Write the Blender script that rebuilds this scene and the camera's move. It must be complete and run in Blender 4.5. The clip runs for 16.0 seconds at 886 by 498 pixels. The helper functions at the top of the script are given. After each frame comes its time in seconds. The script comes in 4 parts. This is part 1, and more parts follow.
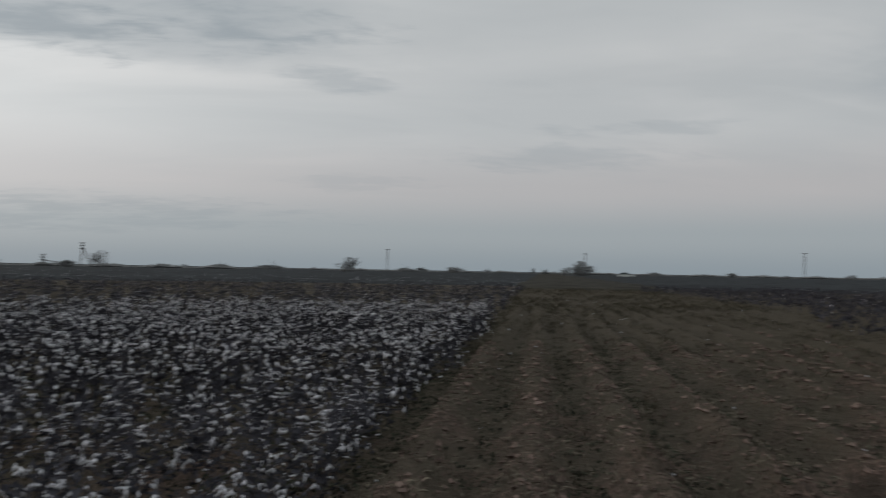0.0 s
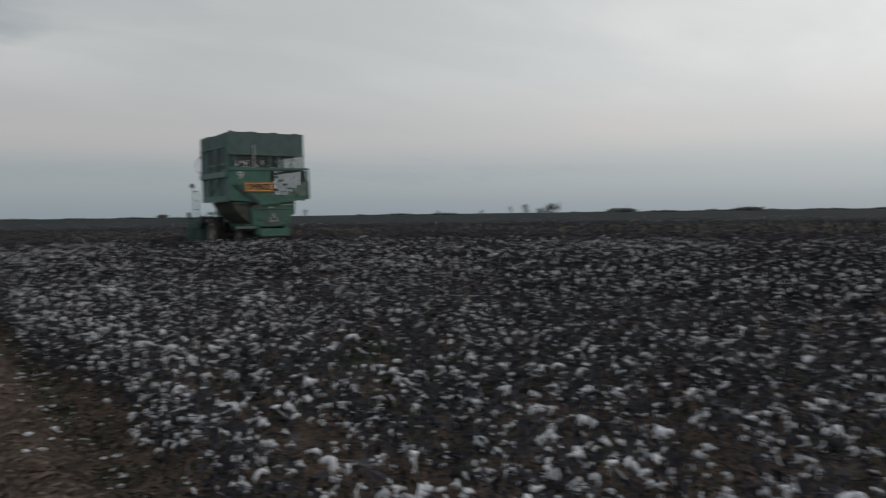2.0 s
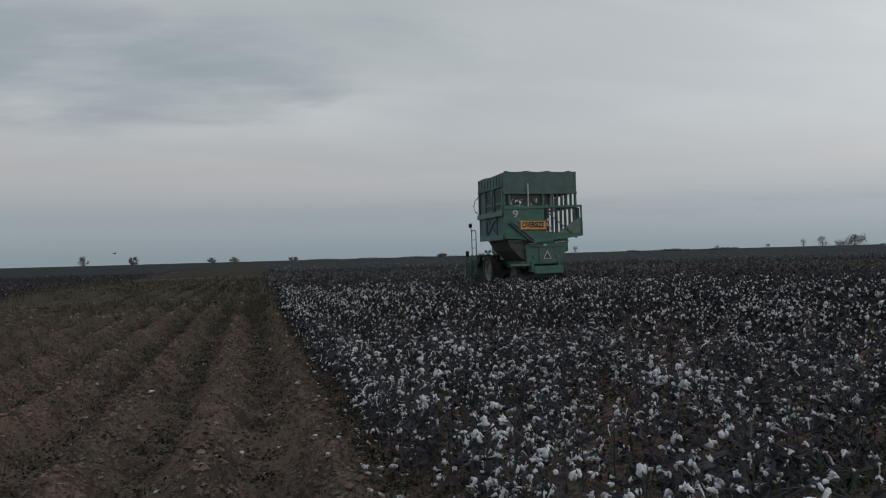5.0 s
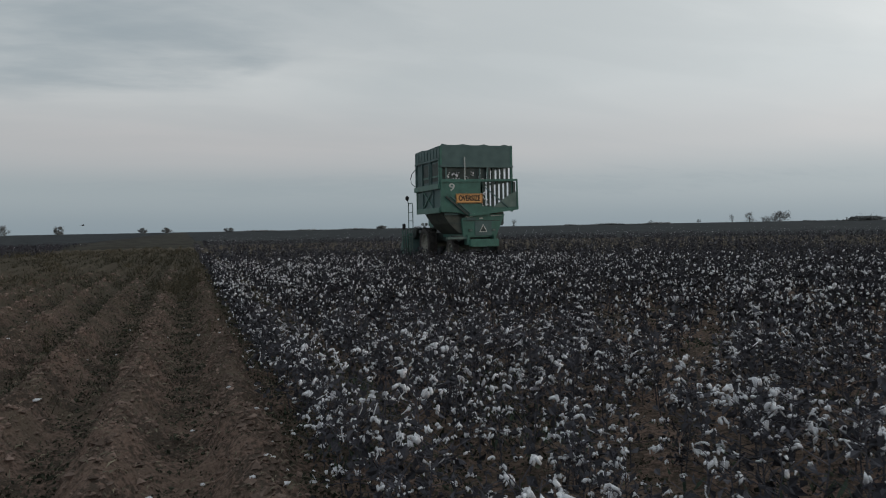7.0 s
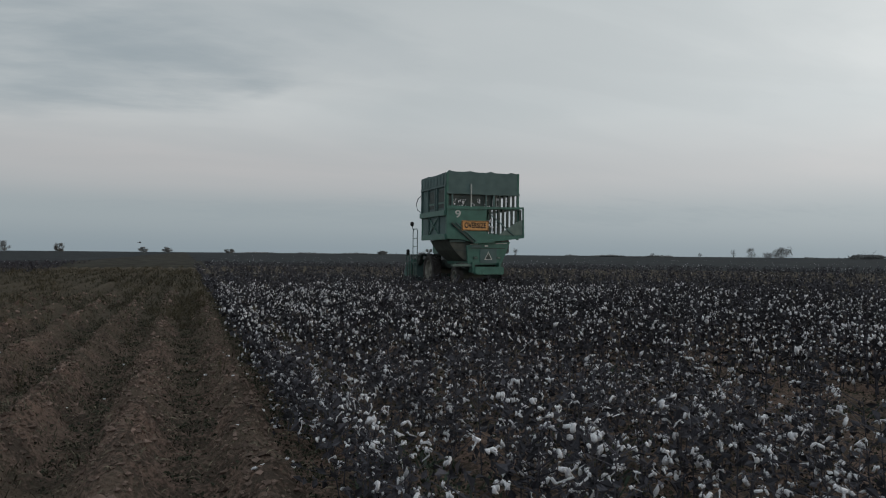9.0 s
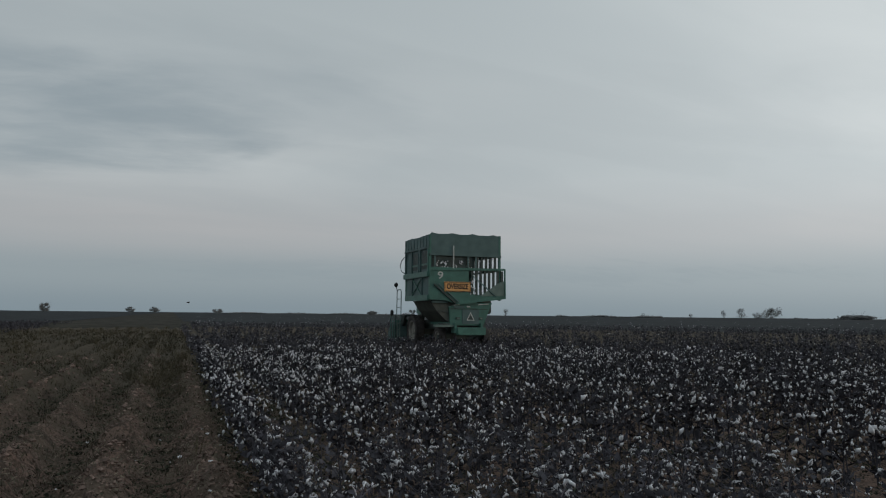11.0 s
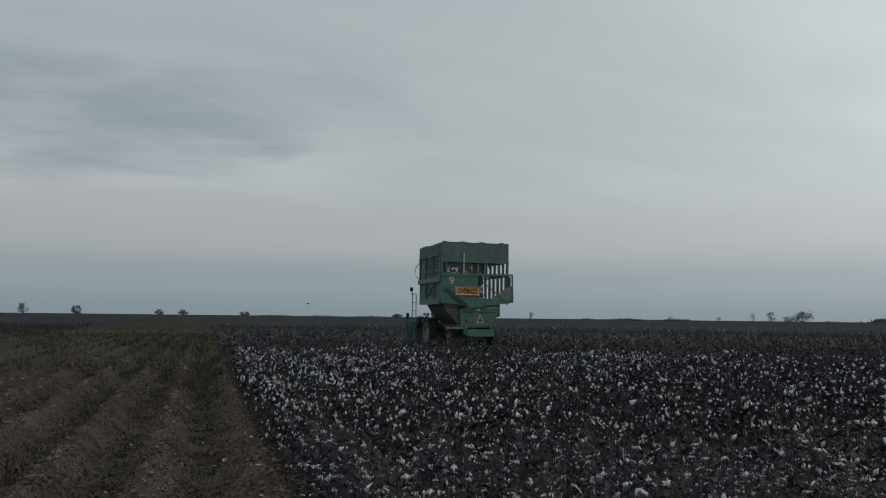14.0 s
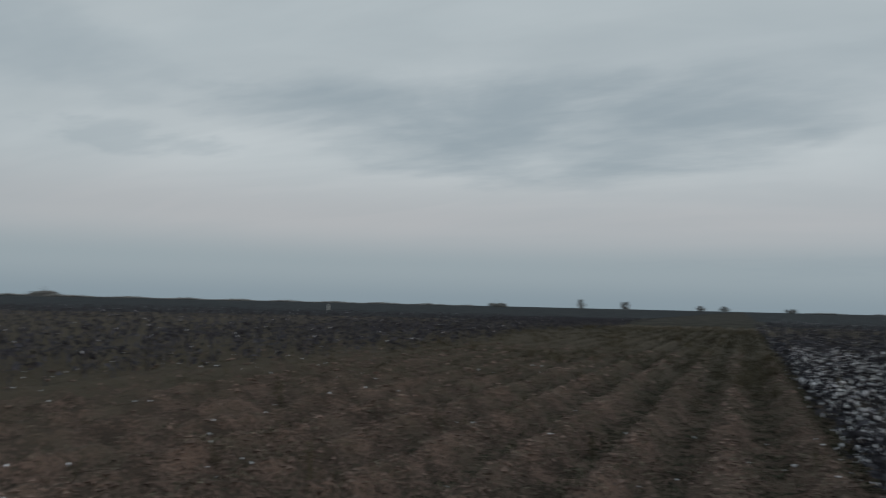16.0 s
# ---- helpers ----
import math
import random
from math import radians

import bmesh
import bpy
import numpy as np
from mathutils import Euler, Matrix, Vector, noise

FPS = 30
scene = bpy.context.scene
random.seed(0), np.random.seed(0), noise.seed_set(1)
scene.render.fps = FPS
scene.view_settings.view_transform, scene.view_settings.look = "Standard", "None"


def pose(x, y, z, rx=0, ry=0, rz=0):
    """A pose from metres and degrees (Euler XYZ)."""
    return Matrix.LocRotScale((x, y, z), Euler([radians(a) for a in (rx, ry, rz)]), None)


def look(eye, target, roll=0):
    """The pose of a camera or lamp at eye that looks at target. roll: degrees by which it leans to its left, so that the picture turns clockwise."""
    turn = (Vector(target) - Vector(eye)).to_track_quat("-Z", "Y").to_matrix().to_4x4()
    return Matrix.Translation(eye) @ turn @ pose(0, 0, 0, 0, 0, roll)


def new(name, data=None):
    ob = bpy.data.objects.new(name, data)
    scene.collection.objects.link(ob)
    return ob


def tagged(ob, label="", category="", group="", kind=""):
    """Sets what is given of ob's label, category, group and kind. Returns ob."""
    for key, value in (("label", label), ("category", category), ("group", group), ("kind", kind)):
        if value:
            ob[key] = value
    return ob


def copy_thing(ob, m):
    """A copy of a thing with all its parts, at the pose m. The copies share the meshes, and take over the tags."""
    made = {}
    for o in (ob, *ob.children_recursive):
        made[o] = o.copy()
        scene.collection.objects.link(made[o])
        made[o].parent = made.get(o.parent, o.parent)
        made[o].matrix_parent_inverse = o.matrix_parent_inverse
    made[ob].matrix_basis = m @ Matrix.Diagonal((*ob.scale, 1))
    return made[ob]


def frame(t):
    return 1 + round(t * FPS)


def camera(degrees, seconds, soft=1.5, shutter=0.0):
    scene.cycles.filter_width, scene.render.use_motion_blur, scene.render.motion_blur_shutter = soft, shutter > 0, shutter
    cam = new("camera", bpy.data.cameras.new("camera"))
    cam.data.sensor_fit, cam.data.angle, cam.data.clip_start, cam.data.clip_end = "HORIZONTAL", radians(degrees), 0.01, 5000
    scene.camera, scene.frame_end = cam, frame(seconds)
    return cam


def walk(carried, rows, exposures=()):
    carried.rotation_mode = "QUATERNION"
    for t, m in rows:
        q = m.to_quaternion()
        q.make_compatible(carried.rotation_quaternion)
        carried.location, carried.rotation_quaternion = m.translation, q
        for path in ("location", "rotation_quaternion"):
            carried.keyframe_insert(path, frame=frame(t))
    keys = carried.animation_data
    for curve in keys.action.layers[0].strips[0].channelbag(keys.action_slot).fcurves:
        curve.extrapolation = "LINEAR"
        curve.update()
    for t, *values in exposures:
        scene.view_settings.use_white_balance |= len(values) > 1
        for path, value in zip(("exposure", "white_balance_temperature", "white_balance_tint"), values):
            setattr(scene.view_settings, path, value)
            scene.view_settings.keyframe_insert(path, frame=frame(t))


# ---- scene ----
def aim(x, y, z, yaw, pitch, roll):
    """A camera at x, y, z that looks yaw degrees clockwise from +y, pitch up, and leans roll to its left."""
    return pose(x, y, z) @ pose(0, 0, 0, 0, 0, -yaw) @ pose(0, 0, 0, 90 + pitch) @ pose(0, 0, 0, 0, 0, roll)


cam = camera(62.6, 16.0, soft=1.1, shutter=0.22)
# seconds, place in metres, then yaw, pitch and roll in degrees
PATH = [
    (0.0, -0.00, -0.00, 1.50, 187.29, 1.68, 1.03),
    (0.2, 0.00, -0.02, 1.50, 176.89, 1.21, 1.17),
    (0.3, 0.00, -0.02, 1.50, 169.12, 0.78, 1.20),
    (0.4, 0.00, -0.02, 1.50, 160.46, 0.51, 1.28),
    (0.5, 0.01, -0.03, 1.50, 152.82, 0.18, 1.32),
    (0.6, 0.01, -0.04, 1.50, 145.39, -0.09, 1.39),
    (0.7, 0.02, -0.05, 1.50, 137.25, -0.38, 1.42),
    (0.8, 0.02, -0.05, 1.50, 131.56, -0.62, 1.31),
    (0.9, 0.02, -0.05, 1.50, 120.77, -0.87, 1.21),
    (1.0, 0.03, -0.04, 1.50, 110.33, -1.07, 1.10),
    (1.1, 0.03, -0.04, 1.50, 100.37, -1.20, 0.95),
    (1.2, 0.03, -0.04, 1.50, 90.74, -1.36, 0.69),
    (1.3, 0.03, -0.04, 1.50, 81.60, -1.51, 0.44),
    (1.4, 0.03, -0.04, 1.50, 73.04, -1.69, 0.15),
    (1.5, 0.03, -0.04, 1.50, 65.24, -1.84, -0.11),
    (1.6, 0.03, -0.03, 1.50, 57.88, -2.04, -0.36),
    (1.8, 0.03, -0.03, 1.50, 46.37, -2.58, -0.30),
    (2.0, 0.03, 0.17, 1.50, 35.62, -2.77, -0.76),
    (2.2, 0.03, 0.37, 1.50, 28.28, -2.64, -0.70),
    (2.5, 0.03, 0.67, 1.50, 20.47, -1.35, -0.88),
    (2.8, 0.04, 0.96, 1.50, 15.62, 0.12, -1.22),
    (3.0, 0.04, 1.15, 1.50, 14.41, 0.23, -1.34),
    (3.5, 0.06, 1.65, 1.50, 18.28, 0.36, -1.43),
    (4.0, 0.16, 2.12, 1.49, 15.75, 1.71, -2.49),
    (4.2, 0.10, 2.32, 1.50, 14.54, 1.75, -1.73),
    (6.3, -0.02, 4.13, 1.51, 18.11, -1.59, -0.73),
    (6.5, 0.01, 4.28, 1.52, 18.91, -1.72, -0.65),
    (7.0, 0.14, 4.73, 1.51, 19.49, -1.71, -1.06),
    (7.5, 0.16, 5.25, 1.49, 19.71, -1.79, -1.12),
    (8.0, 0.15, 5.74, 1.47, 19.61, -1.45, -0.08),
    (8.5, 0.12, 6.22, 1.48, 19.31, 0.28, 0.02),
    (9.0, 0.04, 6.69, 1.49, 19.49, 0.42, 0.54),
    (9.5, 0.14, 7.02, 1.47, 20.88, 0.39, 0.24),
    (10.0, 0.20, 7.53, 1.52, 21.17, 2.87, 0.49),
    (12.3, 0.02, 7.90, 1.50, 19.39, 5.67, 0.74),
    (12.5, 0.00, 7.94, 1.50, 19.44, 5.51, 0.77),
    (13.0, -0.00, 7.94, 1.50, 19.03, 5.49, 0.79),
    (13.5, -0.00, 7.95, 1.50, 18.52, 5.47, 0.72),
    (14.0, -0.01, 7.94, 1.51, 18.27, 5.36, 0.66),
    (14.5, -0.01, 7.93, 1.51, 18.03, 5.14, 0.57),
    (15.0, -0.01, 7.93, 1.50, 17.74, 4.87, 0.57),
    (15.3, -0.05, 7.94, 1.50, 13.80, 4.79, 0.74),
    (15.5, -0.08, 7.94, 1.50, 5.09, 4.70, 1.33),
    (15.6, -0.10, 7.95, 1.50, -1.06, 4.51, 1.43),
    (15.7, -0.12, 7.95, 1.50, -7.63, 4.56, 1.43),
    (15.8, -0.14, 7.94, 1.50, -13.24, 4.37, 1.42),
    (15.9, -0.16, 7.94, 1.50, -17.80, 4.43, 1.39),
    (16.0, -0.18, 7.94, 1.50, -22.39, 4.37, 1.36),
]
walk(cam, [(r[0], aim(*r[1:])) for r in PATH],
     [(0.0, 0.03, 6500, 10), (0.5, 0.0, 6600, 10), (1.0, -0.40, 6520, 5), (1.5, -0.40, 6450, 6), (2.0, 0.0, 6500, 9),
      (2.5, 0.0, 6350, 8), (4.0, -0.03, 6280, 8), (7.0, 0.07, 6330, 7), (7.6, 0.13, 6360, 7), (8.5, 0.03, 6320, 7), (9.3, 0.06, 6360, 7), (10.2, -0.11, 6270, 6), (12.5, -0.13, 6180, 5), (15.2, -0.13, 6200, 5), (16.0, 0.0, 6100, 5)])

# ---- world, sun, exposure ----
SUN_AZ, SUN_EL = 117.2, 0.52
world = bpy.data.worlds.new("dusk_sky")
scene.world = world
world.use_nodes = True


def sky_nodes():
    nt = world.node_tree
    nt.nodes.clear()
    N, L = nt.nodes.new, nt.links.new

    def math_node(op, a, b=None, clamp=False):
        n = N("ShaderNodeMath")
        n.operation, n.use_clamp = op, clamp
        for i, v in enumerate((a, b)):
            if v is None:
                continue
            if isinstance(v, (int, float)):
                n.inputs[i].default_value = v
            else:
                L(v, n.inputs[i])
        return n.outputs[0]

    def ramp(fac, stops, interp="EASE"):
        n = N("ShaderNodeValToRGB")
        n.color_ramp.interpolation = interp
        e = n.color_ramp.elements
        while len(e) < len(stops):
            e.new(0.5)
        for el, (pos, col) in zip(e, stops):
            el.position, el.color = pos, (*col, 1)
        L(fac, n.inputs[0])
        return n.outputs[0]

    def mix(fac, a, b, kind="MIX"):
        n = N("ShaderNodeMix")
        n.data_type, n.blend_type = "RGBA", kind
        for s, v in ((n.inputs[0], fac), (n.inputs[6], a), (n.inputs[7], b)):
            if isinstance(v, (int, float)):
                s.default_value = v
            elif isinstance(v, tuple):
                s.default_value = (*v, 1)
            else:
                L(v, s)
        return n.outputs[2]

    tc = N("ShaderNodeTexCoord")
    sep = N("ShaderNodeSeparateXYZ")
    L(tc.outputs["Generated"], sep.inputs[0])
    z = math_node("MAXIMUM", sep.outputs[2], 0.0)
    # a cloud deck: the direction carried onto a flat layer overhead
    den = math_node("ADD", z, 0.16)
    comb = N("ShaderNodeCombineXYZ")
    L(math_node("DIVIDE", sep.outputs[0], den), comb.inputs[0])
    L(math_node("DIVIDE", sep.outputs[1], den), comb.inputs[1])

    def cloud(scale, detail, rough, dist, seed, stretch=(1, 1, 1)):
        mp = N("ShaderNodeMapping")
        mp.inputs["Location"].default_value = (seed, seed * 0.7, seed * 0.3)
        mp.inputs["Rotation"].default_value = (0, 0, 0.5)
        mp.inputs["Scale"].default_value = stretch
        L(comb.outputs[0], mp.inputs[0])
        n = N("ShaderNodeTexNoise")
        n.inputs["Scale"].default_value = scale
        n.inputs["Detail"].default_value = detail
        n.inputs["Roughness"].default_value = rough
        n.inputs["Distortion"].default_value = dist
        L(mp.outputs[0], n.inputs[0])
        return n.outputs[0]

    big = cloud(0.55, 5, 0.5, 0.5, 3.1, (0.75, 1.3, 1))
    wisp = cloud(1.7, 8, 0.55, 0.8, 8.4, (0.5, 1.6, 1))
    # height gradient of the overcast: blue-grey haze, pale warm band, grey-white above
    base = ramp(z, [(0.0, (0.27, 0.32, 0.355)), (0.05, (0.34, 0.38, 0.405)), (0.11, (0.485, 0.472, 0.478)),
                    (0.20, (0.575, 0.585, 0.59)), (0.6, (0.52, 0.55, 0.56))])
    bigm = ramp(big, [(0.36, (0, 0, 0)), (0.64, (1, 1, 1))])
    wispm = ramp(wisp, [(0.42, (0, 0, 0)), (0.62, (1, 1, 1))])
    high = math_node("MULTIPLY", z, 5.0, True)
    amt = math_node("MULTIPLY", math_node("MULTIPLY", bigm, high), 0.45)
    amt2 = math_node("MULTIPLY", math_node("MULTIPLY", wispm, high), 0.16)
    col = mix(amt, base, (0.36, 0.40, 0.425))
    col = mix(amt2, col, (0.36, 0.39, 0.41))
    # the glow round the setting sun
    def toward(az, el):
        n = N("ShaderNodeVectorMath")
        n.operation = "DOT_PRODUCT"
        L(tc.outputs["Generated"], n.inputs[0])
        az, el = radians(az), radians(el)
        n.inputs[1].default_value = (math.sin(az) * math.cos(el), math.cos(az) * math.cos(el), math.sin(el))
        return n.outputs["Value"]

    d = math_node("MAXIMUM", toward(SUN_AZ, SUN_EL), 0.0)
    half = math_node("MULTIPLY_ADD", toward(SUN_AZ - 25, 12), 0.5)
    half.node.inputs[2].default_value = 0.5
    lift = math_node("MULTIPLY", z, 7.0, True)
    veil = math_node("MULTIPLY_ADD", lift, 0.7)
    veil.node.inputs[2].default_value = 0.3
    col = mix(math_node("MULTIPLY", math_node("MULTIPLY", math_node("POWER", half, 5.0), veil), 0.36), col, (1.0, 0.97, 0.93), "ADD")
    bright = math_node("POWER", math_node("MAXIMUM", toward(SUN_AZ + 28, 15), 0.0), 9.0)
    col = mix(math_node("MULTIPLY", math_node("MULTIPLY", bright, math_node("MULTIPLY", z, 6.0, True)), 0.16), col, (1.0, 0.97, 0.92), "ADD")
    low = math_node("MULTIPLY", math_node("POWER", d, 18.0), math_node("SUBTRACT", 1.0, math_node("MULTIPLY", z, 3.0, True)))
    col = mix(math_node("MULTIPLY", math_node("MULTIPLY", low, lift), 0.52), col, (1.0, 0.72, 0.60), "ADD")
    col = mix(math_node("MULTIPLY", math_node("POWER", d, 160.0), 0.16), col, (1.0, 0.50, 0.30), "ADD")
    # banks of darker cloud: azimuth, elevation, half width, half height in degrees, depth
    rag = cloud(2.8, 7, 0.52, 0.35, 5.7, (0.8, 1.25, 1))
    roll = cloud(1.7, 5, 0.46, 0.4, 6.3, (0.8, 1.2, 1))
    tatter = cloud(9.0, 6, 0.6, 0.3, 2.3, (0.6, 1.4, 1))
    ragged = math_node("MULTIPLY_ADD", rag, 3.4)
    ragged.node.inputs[2].default_value = -3.15
    ragged = math_node("ADD", ragged, math_node("MULTIPLY", tatter, 2.9))
    soft = math_node("MULTIPLY_ADD", roll, 2.6)
    soft.node.inputs[2].default_value = -1.35
    soft = math_node("ADD", soft, math_node("MULTIPLY", tatter, 0.6))
    for az, el, w, h, depth in ((-16, 13.9, 22, 4.3, 0.80), (4, 15.5, 16, 3.2, 0.26), (-4, 19, 20, 3.0, 0.2), (-46, 11.5, 8, 1.2, 0.30),
                                (90, 15.7, 14, 2.4, 0.65), (84, 17.6, 10, 1.8, 0.5), (110, 17.9, 20, 1.6, 0.50), (120.3, 13.2, 2.8, 0.55, 0.50), (139, 14.7, 4.6, 0.9, 0.50), (133, 12.6, 3.4, 0.5, 0.42), (146, 14.0, 6, 0.9, 0.36),
                                (165, 18.0, 20, 3.4, 0.50), (157, 16.6, 11, 2.7, 0.70), (171, 18.0, 12, 2.6, 0.70), (178, 14.6, 5.5, 1.3, 0.40), (160, 3.6, 18, 1.6, 0.38), (203, 11, 10, 0.7, 0.32),
                                (196, 8.8, 12, 1.1, 0.30), (181, 6.6, 7, 0.8, 0.20), (240, 15, 25, 5, 0.5), (290, 17, 25, 5, 0.5), (20, 3.2, 30, 1.4, 0.18)):
        side = toward(az + 90, 0.0)
        up = math_node("SUBTRACT", sep.outputs[2], math.sin(radians(el)))
        sx = math_node("DIVIDE", side, math.sin(radians(w)))
        sy = math_node("DIVIDE", up, math.sin(radians(h)))
        r2 = math_node("ADD", math_node("MULTIPLY", sx, sx), math_node("MULTIPLY", sy, sy))
        broad = h > 2.75
        body = math_node("ADD", math_node("SUBTRACT", 1.0, r2), soft if broad else ragged)
        front = math_node("GREATER_THAN", toward(az, el), 0.3)
        m = ramp(math_node("MULTIPLY", body, 0.8 if broad else 0.75, True), [(0.0, (0, 0, 0)), (1.0, (1, 1, 1))])
        fac = math_node("MULTIPLY", math_node("MULTIPLY", m, front), depth)
        col = mix(fac, col, (0.30, 0.345, 0.38))
    disc = ramp(math_node("MULTIPLY", math_node("SUBTRACT", d, 0.999982), 50000.0, True), [(0.0, (0, 0, 0)), (0.5, (1, 1, 1))])
    col = mix(disc, col, (2.6, 1.5, 1.35))
    sky = N("ShaderNodeTexSky")
    sky.sky_type, sky.sun_disc = "NISHITA", False
    sky.sun_elevation, sky.sun_rotation = radians(2.0), radians(SUN_AZ)
    dim = N("ShaderNodeVectorMath")
    dim.operation = "SCALE"
    L(sky.outputs[0], dim.inputs[0])
    dim.inputs["Scale"].default_value = 0.06
    col = mix(0.92, dim.outputs[0], col)
    bg = N("ShaderNodeBackground")
    L(col, bg.inputs[0])
    bg.inputs[1].default_value = 1.0
    out = N("ShaderNodeOutputWorld")
    L(bg.outputs[0], out.inputs[0])


sky_nodes()
sun = new("sun", bpy.data.lights.new("sun", "SUN"))
sun.data.energy, sun.data.angle, sun.data.color = 0.5, radians(12), (1.0, 0.72, 0.5)
sun.matrix_basis = look((0, 0, 0), (-math.sin(radians(SUN_AZ)), -math.cos(radians(SUN_AZ)), -math.tan(radians(4.0))))


# ---- materials ----
def material(name, base, dark=None, rough=0.8, metal=0.0, scale=6.0, fine=60.0, bump=0.3, spread=(0.35, 0.7), deep=0.02, grain=0.35, vary=0.0, island=False, gloss=0.5):
    """A surface with two scales of variation: broad stains between base and dark, fine grain in roughness and relief."""
    m = bpy.data.materials.new(name)
    m.use_nodes = True
    nt = m.node_tree
    N, L = nt.nodes.new, nt.links.new
    b = nt.nodes["Principled BSDF"]
    b.inputs["Metallic"].default_value = metal
    b.inputs["Specular IOR Level"].default_value = gloss
    dark = dark or tuple(c * 0.6 for c in base)
    tc = N("ShaderNodeTexCoord")
    n1, n2 = N("ShaderNodeTexNoise"), N("ShaderNodeTexNoise")
    for n, s, d in ((n1, scale, 4), (n2, fine, 3)):
        n.inputs["Scale"].default_value, n.inputs["Detail"].default_value = s, d
        L(tc.outputs["Object"], n.inputs["Vector"])
    r = N("ShaderNodeValToRGB")
    r.color_ramp.elements[0].position, r.color_ramp.elements[1].position = spread
    r.color_ramp.elements[0].color, r.color_ramp.elements[1].color = (*dark, 1), (*base, 1)
    mixn = N("ShaderNodeMath")
    mixn.operation = "MULTIPLY_ADD"
    mixn.inputs[1].default_value = grain
    L(n2.outputs[0], mixn.inputs[0])
    sub = N("ShaderNodeMath")
    sub.operation = "MULTIPLY_ADD"
    sub.inputs[1].default_value, sub.inputs[2].default_value = 1.0, -0.5 * grain
    L(n1.outputs[0], sub.inputs[0])
    L(sub.outputs[0], mixn.inputs[2])
    L(mixn.outputs[0], r.inputs[0])
    col = r.outputs[0]
    if vary:
        hsv = N("ShaderNodeHueSaturation")
        g = N("ShaderNodeNewGeometry") if island else N("ShaderNodeObjectInfo")
        rnd = g.outputs["Random Per Island"] if island else g.outputs["Random"]
        mr = N("ShaderNodeMapRange")
        mr.inputs["To Min"].default_value, mr.inputs["To Max"].default_value = 1 - vary, 1 + vary
        L(rnd, mr.inputs["Value"])
        L(mr.outputs[0], hsv.inputs["Value"])
        L(col, hsv.inputs["Color"])
        col = hsv.outputs[0]
    L(col, b.inputs["Base Color"])
    rr = N("ShaderNodeMapRange")
    rr.inputs["To Min"].default_value, rr.inputs["To Max"].default_value = max(0.05, rough - 0.12), min(1, rough + 0.12)
    L(n2.outputs[0], rr.inputs["Value"])
    L(rr.outputs[0], b.inputs["Roughness"])
    if bump:
        bp = N("ShaderNodeBump")
        bp.inputs["Strength"].default_value, bp.inputs["Distance"].default_value = bump, deep
        L(n2.outputs[0], bp.inputs["Height"])
        L(bp.outputs[0], b.inputs["Normal"])
    return m


SOIL = material("tilled_soil", (0.178, 0.125, 0.103), (0.076, 0.060, 0.050), 0.95, 0, 2.2, 26, 1.0, spread=(0.40, 0.62), deep=0.07, grain=1.1, gloss=0.03)
CLOD = material("soil_clod", (0.232, 0.168, 0.144), (0.105, 0.081, 0.069), 0.95, 0, 3, 40, 0.5, vary=0.35, island=True, gloss=0.03)
COTTON = material("cotton_lint", (0.82, 0.83, 0.87), (0.50, 0.50, 0.54), 0.95, 0, 30, 200, 0.4, vary=0.22, island=True, gloss=0.03)
STALK = material("dry_stalk", (0.092, 0.090, 0.106), (0.053, 0.052, 0.062), 0.9, 0, 8, 90, 0.2, vary=0.35, island=True, gloss=0.03)
LEAF = material("dry_leaf", (0.085, 0.084, 0.098), (0.046, 0.046, 0.054), 0.9, 0, 9, 90, 0.2, vary=0.45, island=True, gloss=0.03)
LITTER = material("leaf_litter", (0.076, 0.080, 0.058), (0.036, 0.039, 0.031), 0.95, 0, 9, 90, 0.2, vary=0.5, island=True, gloss=0.03)
STRAW = material("dry_straw", (0.175, 0.150, 0.112), (0.085, 0.076, 0.060), 0.95, 0, 9, 90, 0.2, vary=0.6, island=True, gloss=0.03)
UNDERWEED = material("low_green_weed", (0.062, 0.082, 0.060), (0.032, 0.044, 0.034), 0.9, 0, 6, 70, 0.2, vary=0.5, island=True, gloss=0.03)
SWARD = material("dull_olive_sward", (0.118, 0.105, 0.077), (0.058, 0.053, 0.041), 0.95, 0, 6, 70, 0.2, vary=0.55, island=True, gloss=0.03)
WEED = material("dry_weed", (0.13, 0.112, 0.075), (0.07, 0.062, 0.045), 0.9, 0, 5, 60, 0.2, vary=0.4, island=True, gloss=0.03)
# base colour darkened for the shade between far plants, bluish for haze
SHADED_CROP = material("far_crop_shaded", (0.050, 0.055, 0.059), (0.030, 0.033, 0.036), 0.95, 0, 0.35, 5, 0.8, gloss=0.03)
FARGRASS = material("far_grass_cover", (0.060, 0.056, 0.047), (0.034, 0.032, 0.027), 0.95, 0, 0.5, 5, 0.8, gloss=0.03)
# paler and greyer than leaves or twigs: the distance haze is in this colour
HAZED_TREE = material("far_foliage_hazed", (0.21, 0.215, 0.215), (0.15, 0.155, 0.155), 0.9, 0, 0.5, 3, 0.3, vary=0.3, island=True, gloss=0.03)
BARK = material("far_bark", (0.07, 0.06, 0.055), None, 0.9, 0, 2, 12, 0.4, gloss=0.03)
# the picker's two greens are lifted and dulled to carry the air's haze
GREEN = material("hazed_green_paint", (0.060, 0.168, 0.134), (0.042, 0.118, 0.096), 0.45, 0, 3, 40, 0.08)
DGREEN = material("dusty_hazed_green_sheet", (0.086, 0.145, 0.145), (0.058, 0.106, 0.106), 0.6, 0, 2.2, 40, 0.08)
